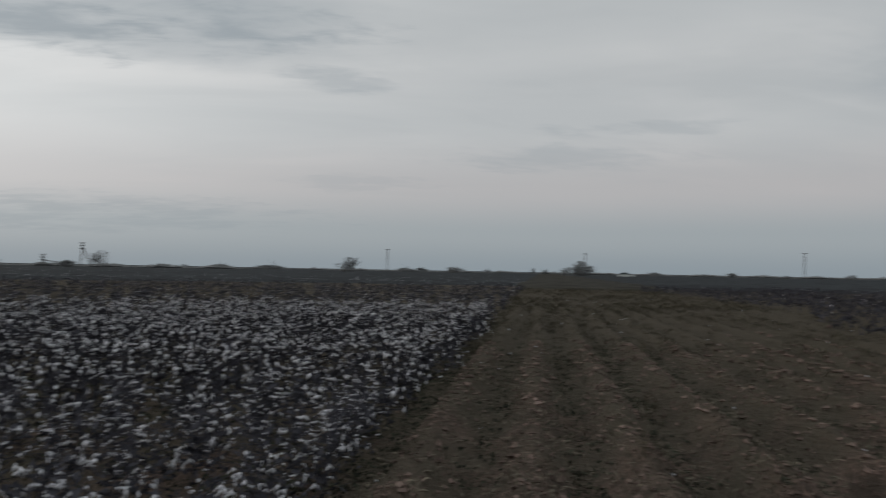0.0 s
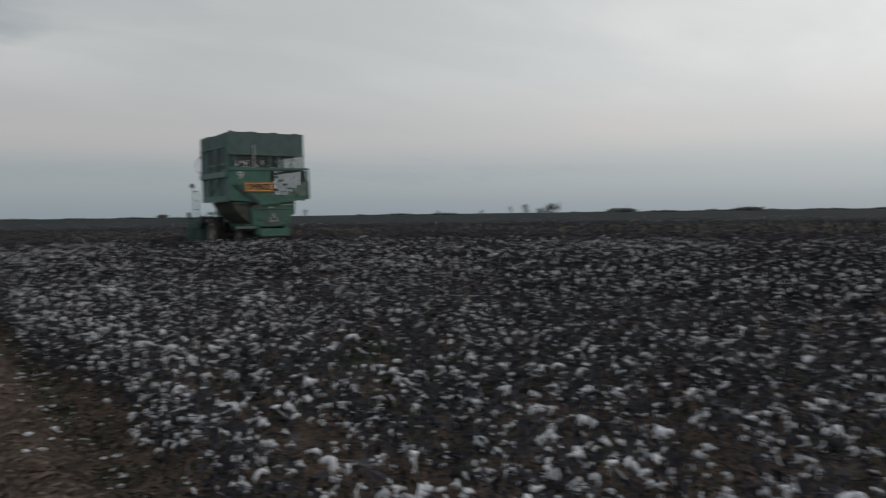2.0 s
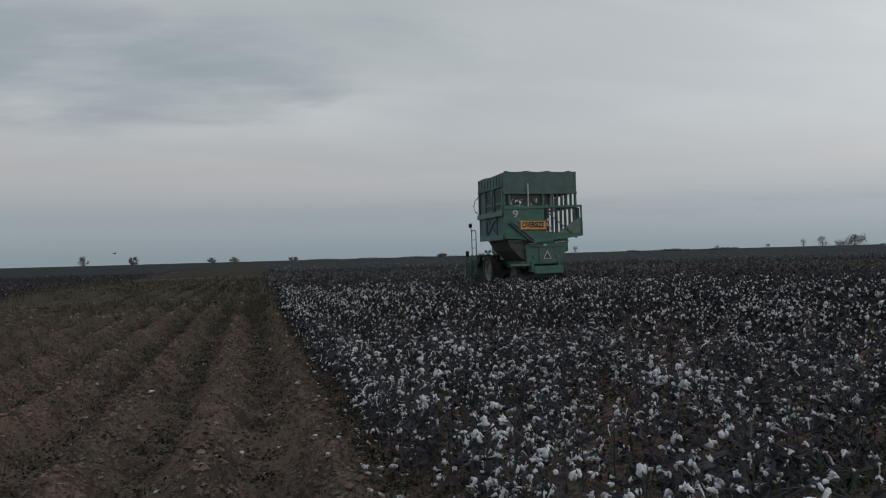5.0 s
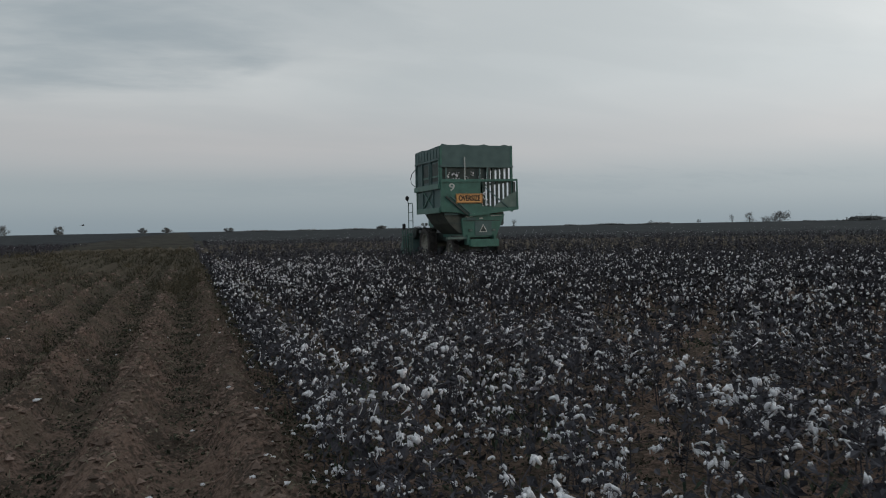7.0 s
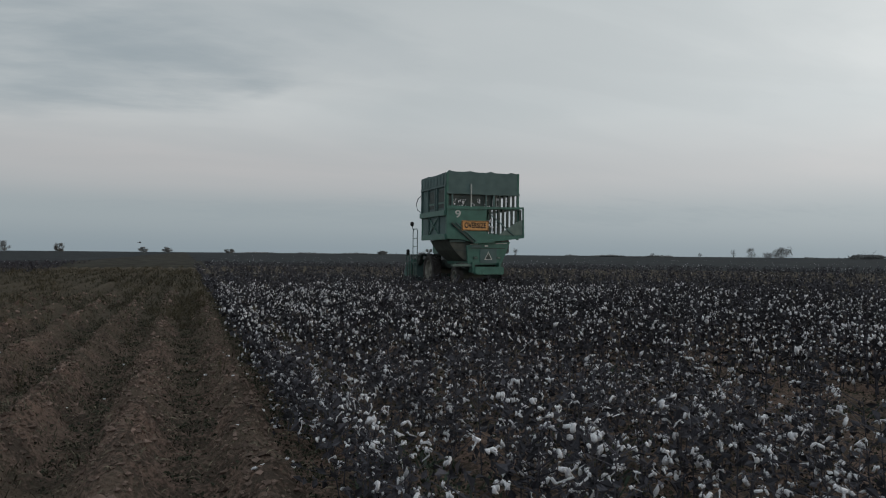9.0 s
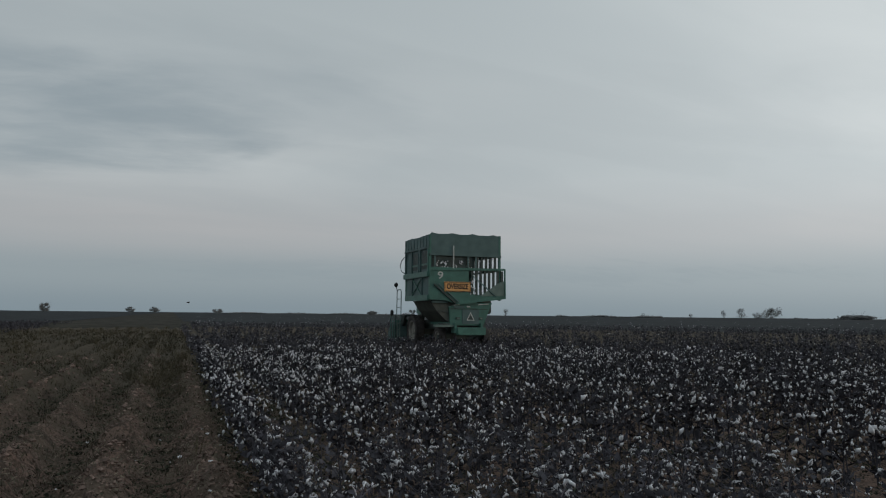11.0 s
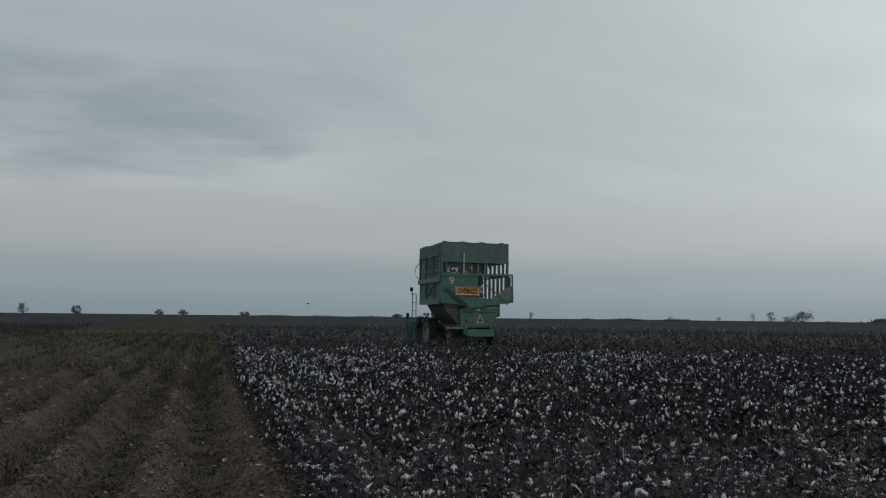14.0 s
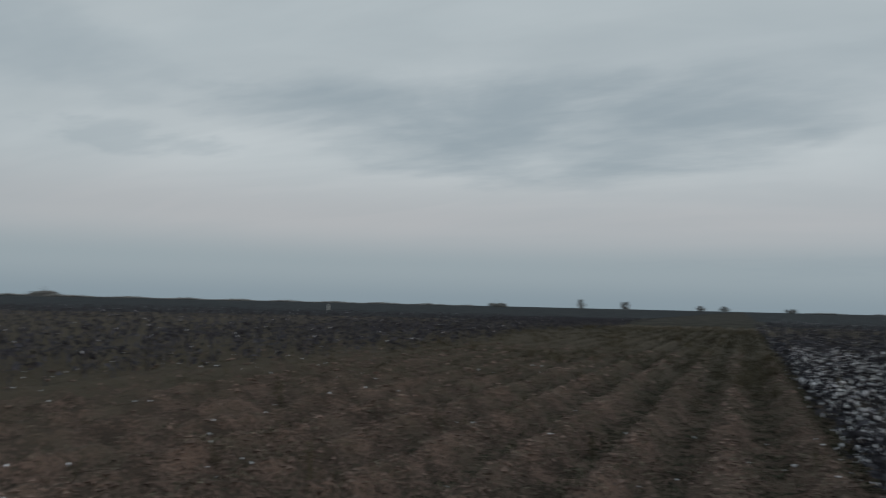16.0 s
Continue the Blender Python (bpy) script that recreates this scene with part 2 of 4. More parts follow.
MESHGREEN = material("weathered_green_mesh", (0.15, 0.21, 0.19), (0.10, 0.15, 0.135), 0.7, 0, 4, 60, 0.1)
DARKSTEEL = material("grimy_steel", (0.066, 0.086, 0.082), (0.036, 0.050, 0.048), 0.6, 0.3, 4, 50, 0.1)
GRIME = material("oily_brown_sheet", (0.076, 0.086, 0.073), (0.042, 0.050, 0.044), 0.7, 0, 4, 50, 0.1)
RUBBER = material("dusty_rubber", (0.060, 0.054, 0.052), (0.03, 0.028, 0.028), 0.9, 0, 5, 60, 0.3)
RIM = material("faded_pale_rim", (0.30, 0.29, 0.26), (0.16, 0.155, 0.14), 0.6, 0.2, 6, 50, 0.1)
ORANGE = material("sign_orange", (0.82, 0.43, 0.15), (0.62, 0.32, 0.11), 0.6, 0, 5, 60, 0.05)
BLACK = material("black_paint", (0.012, 0.012, 0.012), None, 0.6, 0, 5, 60, 0.05)
PALE = material("chalky_white_paint", (0.62, 0.64, 0.62), (0.40, 0.42, 0.41), 0.7, 0, 6, 60, 0.05)
RED = material("red_reflector", (0.22, 0.04, 0.02), (0.12, 0.02, 0.015), 0.35, 0, 6, 60, 0.05)
DRAB = material("grey_post", (0.16, 0.16, 0.155), (0.09, 0.09, 0.088), 0.8, 0, 3, 20, 0.2)



def weedy(m):
    """Lays a thin patchy olive growth over the soil, thicker where the strip has lain picked for longer."""
    nt = m.node_tree
    N, L = nt.nodes.new, nt.links.new
    b = nt.nodes["Principled BSDF"]
    soil = b.inputs["Base Color"].links[0].from_socket
    tc, sep = N("ShaderNodeTexCoord"), N("ShaderNodeSeparateXYZ")
    L(tc.outputs["Object"], sep.inputs[0])

    def rise(socket, lo, hi):
        n = N("ShaderNodeMapRange")
        n.interpolation_type = "SMOOTHSTEP"
        n.inputs["From Min"].default_value, n.inputs["From Max"].default_value = lo, hi
        L(socket, n.inputs["Value"])
        return n.outputs[0]

    def top(p, q):
        n = N("ShaderNodeMath")
        n.operation = "MAXIMUM"
        L(p, n.inputs[0])
        L(q, n.inputs[1])
        return n.outputs[0]

    where = top(top(rise(sep.outputs[1], 13, 34), rise(sep.outputs[1], 1, -14)), rise(sep.outputs[0], -5, -13))
    noise = N("ShaderNodeTexNoise")
    noise.inputs["Scale"].default_value, noise.inputs["Detail"].default_value = 1.1, 7
    L(tc.outputs["Object"], noise.inputs["Vector"])
    amount = N("ShaderNodeMath")
    amount.operation = "MULTIPLY_ADD"
    amount.inputs[1].default_value = 0.42
    L(where, amount.inputs[0])
    L(noise.outputs[0], amount.inputs[2])
    mixn = N("ShaderNodeMix")
    mixn.data_type = "RGBA"
    mixn.inputs[7].default_value = (0.094, 0.081, 0.063, 1)
    L(rise(amount.outputs[0], 0.45, 0.85), mixn.inputs[0])
    L(soil, mixn.inputs[6])
    L(mixn.outputs[2], b.inputs["Base Color"])


weedy(SOIL)
EDGE = 1.10          # where the standing cotton begins, across the rows
ROW = 0.90           # from row to row
STALKS = -10.4       # where the far block of bare stalks begins


def bend(y):
    """The rows swing fifteen degrees aside behind the walker."""
    return -0.268 * np.logaddexp(0, (-1.6 - np.asarray(y, float)) / 1.0)


def noise2(x, y, seed, cell):
    """Smooth value noise on arrays, one value a cell, from -1 to 1."""
    g = np.random.default_rng(seed).uniform(-1, 1, (256, 256))
    u, v = np.asarray(x) / cell, np.asarray(y) / cell
    i, j = np.floor(u).astype(int), np.floor(v).astype(int)
    fu, fv = u - i, v - j
    fu, fv = fu * fu * (3 - 2 * fu), fv * fv * (3 - 2 * fv)
    a, b = g[i % 256, j % 256], g[(i + 1) % 256, j % 256]
    c, d = g[i % 256, (j + 1) % 256], g[(i + 1) % 256, (j + 1) % 256]
    return (a * (1 - fu) + b * fu) * (1 - fv) + (c * (1 - fu) + d * fu) * fv


def ground_height(x, y):
    x, y = np.asarray(x, float), np.asarray(y, float)
    u = x - bend(y) + 0.03 * noise2(x, y, 1, 1.6)
    near = np.exp(-(np.maximum(0, np.hypot(x, y - 8) - 35) / 40) ** 2)
    ridge = np.cos((u + 0.36) / ROW * 2 * np.pi)
    ridge = 2 * ((ridge + 1) / 2) ** 1.5 - 0.85
    picked = 1 / (1 + np.exp(np.clip((u - 1.0) * 4, -40, 40)))
    fade = np.exp(-np.maximum(0, np.hypot(x, y - np.clip(y, -2, 16)) - 7) / 9)
    clod = (0.016 * noise2(x, y, 2, 0.24) + 0.042 * noise2(x, y, 3, 0.12) + 0.040 * noise2(x * 0.3 + y * 0.12, y, 5, 0.15)) * fade + 0.022 * noise2(x, y, 4, 0.45)
    crest = 0.75 + 0.45 * (ridge > 0)
    return near * ((0.035 + 0.106 * picked) * ridge + clod * (0.6 + 0.5 * picked) * crest) - 0.03


def mesh_from(name, verts, faces, mats, index=None, smooth=False):
    """A mesh from arrays: verts n x 3, faces m x k."""
    me = bpy.data.meshes.new(name)
    n, k = len(faces), faces.shape[1]
    me.vertices.add(len(verts))
    me.vertices.foreach_set("co", np.ascontiguousarray(verts, np.float32).ravel())
    me.loops.add(n * k)
    me.loops.foreach_set("vertex_index", np.ascontiguousarray(faces, np.int32).ravel())
    me.polygons.add(n)
    me.polygons.foreach_set("loop_start", np.arange(0, n * k, k, dtype=np.int32))
    if index is not None:
        me.polygons.foreach_set("material_index", np.ascontiguousarray(index, np.int32))
    me.polygons.foreach_set("use_smooth", np.full(n, smooth))
    for m in mats:
        me.materials.append(m)
    me.update()
    me.validate()
    return me


def spaced(lo, hi, step, growth, out):
    """Coordinates with an even step between lo and hi, then wider to forty metres out, then ever wider to the horizon."""
    def arm(start):
        got, s = [start], step
        while got[-1] < 4000:
            s *= growth if got[-1] < out else 1.16
            got.append(got[-1] + s)
        return np.array(got[1:])
    mid = np.arange(lo, hi + step / 2, step)
    return np.concatenate([-arm(-mid[0])[::-1], mid, arm(mid[-1])])


def make_ground():
    xs, ys = spaced(-4.8, 1.5, 0.058, 1.03, 26), spaced(-6.0, 24.0, 0.074, 1.03, 40)
    X, Y = np.meshgrid(xs, ys)
    Z = ground_height(X, Y)
    v = np.stack([X, Y, Z], -1).reshape(-1, 3)
    w, h = len(xs), len(ys)
    i = (np.arange(h - 1)[:, None] * w + np.arange(w - 1)[None]).ravel()
    f = np.stack([i, i + 1, i + 1 + w, i + w], 1)
    ob = new("ground", mesh_from("ground", v, f, [SOIL], smooth=True))
    tagged(ob, "brown ridged soil of a picked cotton field, strewn with scraps", "ground", kind="structure")


make_ground()


# ---- cotton ----
def blob(r, stretch, seed, coarse):
    """A lumpy boll of lint; coarse ones have eight faces, fine ones twenty or more."""
    g = np.random.default_rng(seed)
    if coarse:
        v = np.array([(1, 0, 0), (0, 1, 0), (-1, 0, 0), (0, -1, 0), (0, 0, 1), (0, 0, -1)], float)
        f = np.array([(0, 1, 4), (1, 2, 4), (2, 3, 4), (3, 0, 4), (1, 0, 5), (2, 1, 5), (3, 2, 5), (0, 3, 5)])
    else:
        bm = bmesh.new()
        bmesh.ops.create_icosphere(bm, subdivisions=1, radius=1)
        v = np.array([x.co[:] for x in bm.verts])
        f = np.array([[x.index for x in q.verts] for q in bm.faces])
        bm.free()
    ang = np.arctan2(v[:, 1], v[:, 0])
    v = v * (1 + 0.22 * np.cos(4 * ang + g.uniform(0, 6)) * (1 - v[:, 2:] ** 2)[:, 0])[:, None]
    v = v * (1 + g.normal(0, 0.13, (len(v), 1)))
    return v * np.array([r, r, r * stretch]), f


def stick(a, b, r, sides=3):
    a, b = np.array(a, float), np.array(b, float)
    d = (b - a) / np.linalg.norm(b - a)
    s = np.cross(d, (0.3, 0.9, 0.2))
    s /= np.linalg.norm(s)
    t = np.cross(d, s)
    an = np.arange(sides) * 2 * np.pi / sides
    ring = np.cos(an)[:, None] * s + np.sin(an)[:, None] * t
    v = np.concatenate([a + ring * r, b + ring * r * 0.5])
    f = []
    for i in range(sides):
        j = (i + 1) % sides
        f += [(i, j, sides + j), (i, sides + j, sides + i)]
    return v, np.array(f)


def leaf_piece(at, size, g):
    """A curled dry leaf: four corners folded along the middle."""
    n = g.normal(size=3)
    n /= np.linalg.norm(n)
    s = np.cross(n, g.normal(size=3))
    s /= np.linalg.norm(s)
    t = np.cross(n, s)
    v = np.array([at - s * size, at - t * size * 0.6 + n * size * 0.4, at + s * size, at + t * size * 0.6 + n * size * 0.4])
    return v, np.array([(0, 1, 2), (0, 2, 3)])


def join(pieces):
    """Pieces (verts, faces, material index) as one."""
    V, F, M, o = [], [], [], 0
    for v, f, m in pieces:
        V.append(v), F.append(f + o), M.append(np.full(len(f), m))
        o += len(v)
    return np.concatenate(V), np.concatenate(F), np.concatenate(M)


def boll_pieces(g, at, detail):
    """An open boll: two to four drooping locks of lint round a point."""
    if detail < 2:
        r = min(0.026, 0.0137 * g.lognormal(0, 0.34)) * (1.0 if detail else 0.74)
        v, f = blob(r, g.uniform(0.9, 2.4), int(g.integers(1e6)), True)
        v = (v * (1 + g.normal(0, 0.22, (6, 3)))) @ np.array(Euler(g.normal(0, 0.55, 3)).to_matrix()).T
        return [(v + at - np.array([0, 0, r * 0.6]), f, 0)]
    out, a0 = [], g.uniform(0, 6.28)
    n, size = int(g.integers(2, 5)), min(1.35, g.lognormal(-0.25, 0.36))
    for k in range(n):
        r, st = min(0.014, 0.0092 * size * g.lognormal(0, 0.25)), g.uniform(1.0, 2.5)
        v, f = blob(r, st, int(g.integers(1e6)), True if detail == 3 else None)
        a = a0 + k * 6.28 / n
        v = v * g.uniform(0.7, 1.25, 3) * (1 + g.normal(0, 0.11, v.shape))
        v[:, :2] += np.sin(v[:, 2:] / (r * st) * 1.8 + g.uniform(0, 6, 2)) * r * 0.5
        tilt = g.uniform(0.1, 1.0)
        v = v @ np.array(Euler((tilt * math.sin(a), -tilt * math.cos(a), 0)).to_matrix()).T
        out.append((v + at + np.array([math.cos(a) * 0.014 * size, math.sin(a) * 0.014 * size, -r * st * g.uniform(0.3, 1.0)]), f, 0))
    # a torn strand of lint hanging from some of them
    if g.random() < 0.15:
        ln = g.uniform(0.03, 0.075)
        mid = at + np.array([*g.normal(0, 0.014, 2), -ln * 0.5])
        out.append((*stick(at, mid, 0.0045), 0))
        out.append((*stick(mid, mid + np.array([*g.normal(0, 0.02, 2), -ln * 0.5]), 0.0055), 0))
    return out


def fullness(seed):
    """How much of its lint a plant still bears: seeds from round numbers up run from nearly bare to full."""
    return 0.12 + 0.98 * ((seed % 20) / 11) ** 0.8


def plant_frame(seed, detail):
    """A dry cotton plant: stem and twigs, dry leaves, and the places of its bolls. detail 2 near, 1 further, 0 far."""
    g = np.random.default_rng(seed)
    full = fullness(seed)
    h = g.uniform(0.44, 0.66)
    lean = g.normal(0, 0.05, 2)
    top = np.array([lean[0], lean[1], h])
    stems, leaves, bolls = [(*stick((0, 0, -0.08), top, 0.006 if detail == 2 else 0.011), 1)], [], []
    for i in range({2: 20, 1: 11, 0: 5}[detail]):
        k = g.uniform(0.15, 0.98)
        a = g.uniform(0, 2 * np.pi)
        ln = g.uniform(0.08, 0.26) * (1.15 - 0.5 * k)
        at = top * k
        tip = at + np.array([math.cos(a) * ln, math.sin(a) * ln, g.uniform(0.02, 0.12)])
        stems.append((*(stick(at, tip, 0.0035) if detail == 2 else stick(at, tip, 0.010, 2)), 1))
        if g.random() < (0.72, 0.85, 0.62)[2 - detail] * full:
            bolls.append(tip)
    for i in range({2: 42, 1: 11, 0: 6}[detail]):
        at = top * g.uniform(0.12, 0.95) + np.append(g.normal(0, 0.10, 2), 0)
        leaves.append((*leaf_piece(at, g.uniform(0.016, 0.040) * (1 if detail == 2 else 1.6 if detail == 1 else 2.4), g), 2))
    return g, stems, leaves, bolls


def plant_shape(seed, detail):
    g, stems, leaves, bolls = plant_frame(seed, min(detail, 2))
    out = stems + leaves
    for at in bolls:
        out += boll_pieces(g, at, detail)
    return join(out)


def plant_thing(seed):
    """The same plant as a thing with parts: stem, leaves and each boll."""
    g, stems, leaves, bolls = plant_frame(seed, 2)
    root = tagged(new("cotton_plant"), "dry brown cotton plant with open white bolls, in a row", "cotton plant", "standing cotton plants")
    for name, pieces, mat in (("stem", stems, STALK), ("dry_leaves", leaves, LEAF)):
        v, f, m = join(pieces)
        ob = new(name, mesh_from(name, v, f, [mat]))
        ob.parent = root
        if name == "dry_leaves":
            tagged(ob, kind="stuff")
    for at in bolls:
        v, f, m = join(boll_pieces(g, at * 0, 2))
        ob = new("boll", mesh_from("boll", v, f, [COTTON], smooth=True))
        ob.parent = root
        ob.location = at
    return root


def rich(x, y):
    """From 0 to 1, how well the stand bears at a place: patchy, poor off the path's first metres and far aside."""
    r = 0.57 + 0.58 * noise2(x, y, 17, 2.6) + 0.35 * noise2(x, y, 18, 0.8)
    r = r - 0.12 * np.exp(-(np.hypot((x - 6.0) / 5.0, (y + 0.5) / 4.0)) ** 2)
    r = r - 0.16 * np.exp(-(np.hypot((x - 6.5) / 2.5, (y - 12) / 5.0)) ** 2)
    r = r + 0.35 * np.exp(-((x - bend(y) - 1.6) / 1.0) ** 2)
    r = r - 0.50 * np.exp(-(np.hypot((x - 4.3) / 2.5, (y - 5.2) / 3.0)) ** 2)
    r = r + 0.30 * np.exp(-(np.hypot((x - 3.4) / 2.4, (y - 12.0) / 3.2)) ** 2)
    r = r + 0.50 / (1 + np.exp((y + 2.5) * 1.5))
    return r - 0.12 * np.clip((x - 10) / 14, 0, 1)


def scatter(shapes, xy, z, scale, g, rank=None):
    """Many turned and scaled copies of the shapes, joined into arrays; rank picks among shapes in order."""
    pick = g.integers(0, len(shapes), len(xy))
    if rank is not None:
        pick = np.clip(((rank + g.normal(0, 0.18, len(xy))) * len(shapes)).astype(int), 0, len(shapes) - 1)
    rot = g.uniform(0, 2 * np.pi, len(xy))
    V, F, M, o = [], [], [], 0
    for s, (v, f, m) in enumerate(shapes):
        k = np.where(pick == s)[0]
        if not len(k):
            continue
        c, sn, sc = np.cos(rot[k])[:, None], np.sin(rot[k])[:, None], scale[k][:, None]
        x = (v[None, :, 0] * c - v[None, :, 1] * sn) * sc + xy[k, 0][:, None]
        y = (v[None, :, 0] * sn + v[None, :, 1] * c) * sc + xy[k, 1][:, None]
        zz = v[None, :, 2] * sc + z[k][:, None]
        V.append(np.stack([x, y, zz], -1).reshape(-1, 3))
        F.append((f[None] + (np.arange(len(k)) * len(v))[:, None, None] + o).reshape(-1, 3))
        M.append(np.tile(m, len(k)))
        o += len(k) * len(v)
    return np.concatenate(V), np.concatenate(F), np.concatenate(M)


def bare(x, y):
    """Where the stand is thin: a dry lane and odd gaps."""
    k = np.clip((y - 9) / 9, 0, 1)
    middle = 5.0 + 2.4 * k * k * (3 - 2 * k) + 0.4 * noise2(x, y, 13, 3.0)
    lane = (np.abs(x - middle) < 0.95) & (y > 7.5) & (y < 29) & (noise2(x, y, 11, 1.1) + noise2(x, y, 16, 0.3) > 0.2)
    gaps = noise2(x, y, 12, 1.5) + 0.5 * noise2(x, y, 14, 0.5) > 0.82
    gaps &= (np.hypot(x - 2.3, y - 13.1) > 1.6) & ((y > 1) | (y < -18))
    return lane | gaps


def cotton_points(lo, hi, ylo, yhi, step, g):
    """Places along the rows, across lo to hi and along ylo to yhi."""
    rows = np.arange(EDGE, hi, ROW)
    rows = rows[rows >= lo - 1e-6]
    pts = []
    for u in rows:
        y = np.arange(ylo, yhi, step) + g.uniform(0, step)
        y = y + g.normal(0, step * 0.35, len(y))
        x = u + bend(y) + g.normal(0, 0.10, len(y)) + 0.25 / (1 + np.exp((y - 8.0) * 1.2)) * (0.55 + 0.45 / (1 + np.exp(-(y + 1.0) * 2.0)))
        pts.append(np.stack([x, y], 1))
    p = np.concatenate(pts)
    return p[~bare(p[:, 0], p[:, 1])]


def near_path(p):
    """How far places lie from the stretch that the walker goes."""
    return np.hypot(p[:, 0], p[:, 1] - np.clip(p[:, 1], 0, 8))


def bury(p):
    return ground_height(p[:, 0], p[:, 1])


def make_cotton():
    g = np.random.default_rng(21)
    fine = [plant_shape(100 + i, 2) for i in range(12)]
    belt = [plant_shape(140 + i, 3) for i in range(12)]
    mid = [plant_shape(200 + i, 1) for i in range(12)]
    far = [plant_shape(300 + i, 0) for i in range(12)]
    p = cotton_points(0, 24, -24, 34, 0.15, g)
    p = p[near_path(p) < 22]
    order = np.argsort(near_path(p))
    single, rest = p[order[:300]], p[order[300:]]
    kinds = [plant_thing(100 + i) for i in range(12)]
    for i, (x, y) in enumerate(single):
        m = pose(x, y, float(ground_height(x, y)), 0, 0, g.uniform(0, 360)) @ Matrix.Scale(g.uniform(0.8, 1.12), 4)
        if i < len(kinds):
            kinds[i].matrix_basis = m
        else:
            k = kinds[int(np.clip((float(rich(x, y)) + g.normal(0, 0.2)) * len(kinds), 0, len(kinds) - 1))]
            keep, k.scale = k.scale.copy(), m.to_scale()
            copy_thing(k, pose(x, y, float(ground_height(x, y)), 0, 0, g.uniform(0, 360)))
            k.scale = keep
    d = near_path(rest)
    for name, shapes, sel in (("cotton_rows", fine, d < 4.4), ("cotton_rows", belt, (d >= 4.4) & (d < 7.2)), ("cotton_rows", mid, d >= 7.2)):
        q = rest[sel]
        v, f, m = scatter(shapes, q, bury(q), g.uniform(0.8, 1.15, len(q)), g, rich(q[:, 0], q[:, 1]))
        tagged(new(name, mesh_from(name, v, f, [COTTON, STALK, LEAF], m, smooth=True)), "rows of dry cotton plants with white open bolls", "cotton", kind="stuff")
    q = cotton_points(0, 90, -62, 98, 0.75, g)
    q = q[(near_path(q) >= 21.5) & (near_path(q) < 92)]
    # further off the stand is thinned out, as only its top shows
    q = q[g.random(len(q)) < np.clip(30 / near_path(q), 0.22, 1)]
    q2 = cotton_points(0, 48, -20, 50, 0.5, g)
    q2 = q2[(near_path(q2) >= 22) & (near_path(q2) < 38)]
    q = np.concatenate([q, q2])
    v, f, m = scatter(far, q, bury(q), g.uniform(0.85, 1.2, len(q)), g, rich(q[:, 0], q[:, 1]))
    tagged(new("cotton_rows", mesh_from("cotton_rows", v, f, [COTTON, STALK, LEAF], m)), "distant dark rows of unpicked cotton", "cotton", kind="stuff")


make_cotton()


def stalk_shape(seed):
    """A picked plant: a bare dark stem with a few twigs, now and then a scrap of lint."""
    g = np.random.default_rng(seed)
    h = g.uniform(0.4, 0.62)
    out = [(*stick((0, 0, -0.05), (*g.normal(0, 0.05, 2), h), 0.014), 0)]
    for i in range(3):
        k, a = g.uniform(0.2, 0.8), g.uniform(0, 6.28)
        out.append((*stick((0, 0, h * k), (math.cos(a) * 0.16, math.sin(a) * 0.16, h * k + 0.16), 0.012, 2), 0))
    for i in range(4):
        out.append((*leaf_piece(np.array([*g.normal(0, 0.11, 2), g.uniform(0.15, 0.5)]), g.uniform(0.05, 0.1), g), 1))
    if g.random() < 0.05:
        v, f = blob(0.018, 1.5, seed, True)
        out.append((v + np.array([0.05, 0, g.uniform(0.2, 0.5)]), f, 2))
    return join(out)


def make_stalk_block():
    """The dark block of stripped stalks beyond the picked strip."""
    g = np.random.default_rng(31)
    shapes = [stalk_shape(i) for i in range(16)]
    pts = []
    for u in STALKS - np.arange(0, 70, ROW):
        y = np.arange(-60, 95, 0.62 if u > -22 else 2.2)
        y = y + g.uniform(-0.3, 0.3, len(y))
        pts.append(np.stack([u + bend(y) + g.normal(0, 0.12, len(y)) + 1.6 * noise2(y, y * 0, 41, 9) * (u > -18), y], 1))
    q = np.concatenate(pts)
    v, f, m = scatter(shapes, q, bury(q), g.uniform(0.85, 1.2, len(q)), g)
    tagged(new("stripped_stalks", mesh_from("stripped_stalks", v, f, [STALK, LEAF, COTTON], m)), "dark stripped cotton stalks standing beyond the picked strip", "crop stalks", kind="stuff")


make_stalk_block()


def make_far_crop():
    """The crop beyond, seen as low rough dark sheets: cotton and stripped stalks, with the shade among them in the
    colour, and grass on the strip between them.
    """
    ys = np.concatenate([-8 - np.exp(np.linspace(8.2, 3.0, 70)), np.linspace(-20, 36, 15), 8 + np.exp(np.linspace(3.4, 8.2, 80))])
    sheets = (("far_cotton", 1.0 + np.exp(np.linspace(-1, 8.2, 90)), SHADED_CROP, 78, 0.40, "far cotton crop fading to the flat horizon, shade between plants in its colour"),
              ("far_stalks", STALKS - np.exp(np.linspace(-1, 8.2, 90)), SHADED_CROP, 78, 0.40, "far field of stripped stalks, shade between stems in its colour"),
              ("far_grass", np.linspace(STALKS - 0.9, 1.9, 40), FARGRASS, 66, 0.36, "dull olive grass over the far picked strip"))
    for name, us, mat, begin, tall, label in sheets:
        U, Y = np.meshgrid(us, ys)
        X = U + bend(Y)
        D = np.hypot(X, Y - 8)
        k = np.clip((D - begin) / 14, 0, 1)
        Z = (tall + 0.4) * k - 0.4 + k * (0.3 * tall * noise2(X, Y, 51, 1.7) + 0.2 * tall * noise2(X, Y, 52, 7))
        v = np.stack([X, Y, Z], -1).reshape(-1, 3)
        h, w = X.shape
        i = (np.arange(h - 1)[:, None] * w + np.arange(w - 1)[None]).ravel()
        f = np.stack([i, i + 1, i + w + 1, i + w], 1)
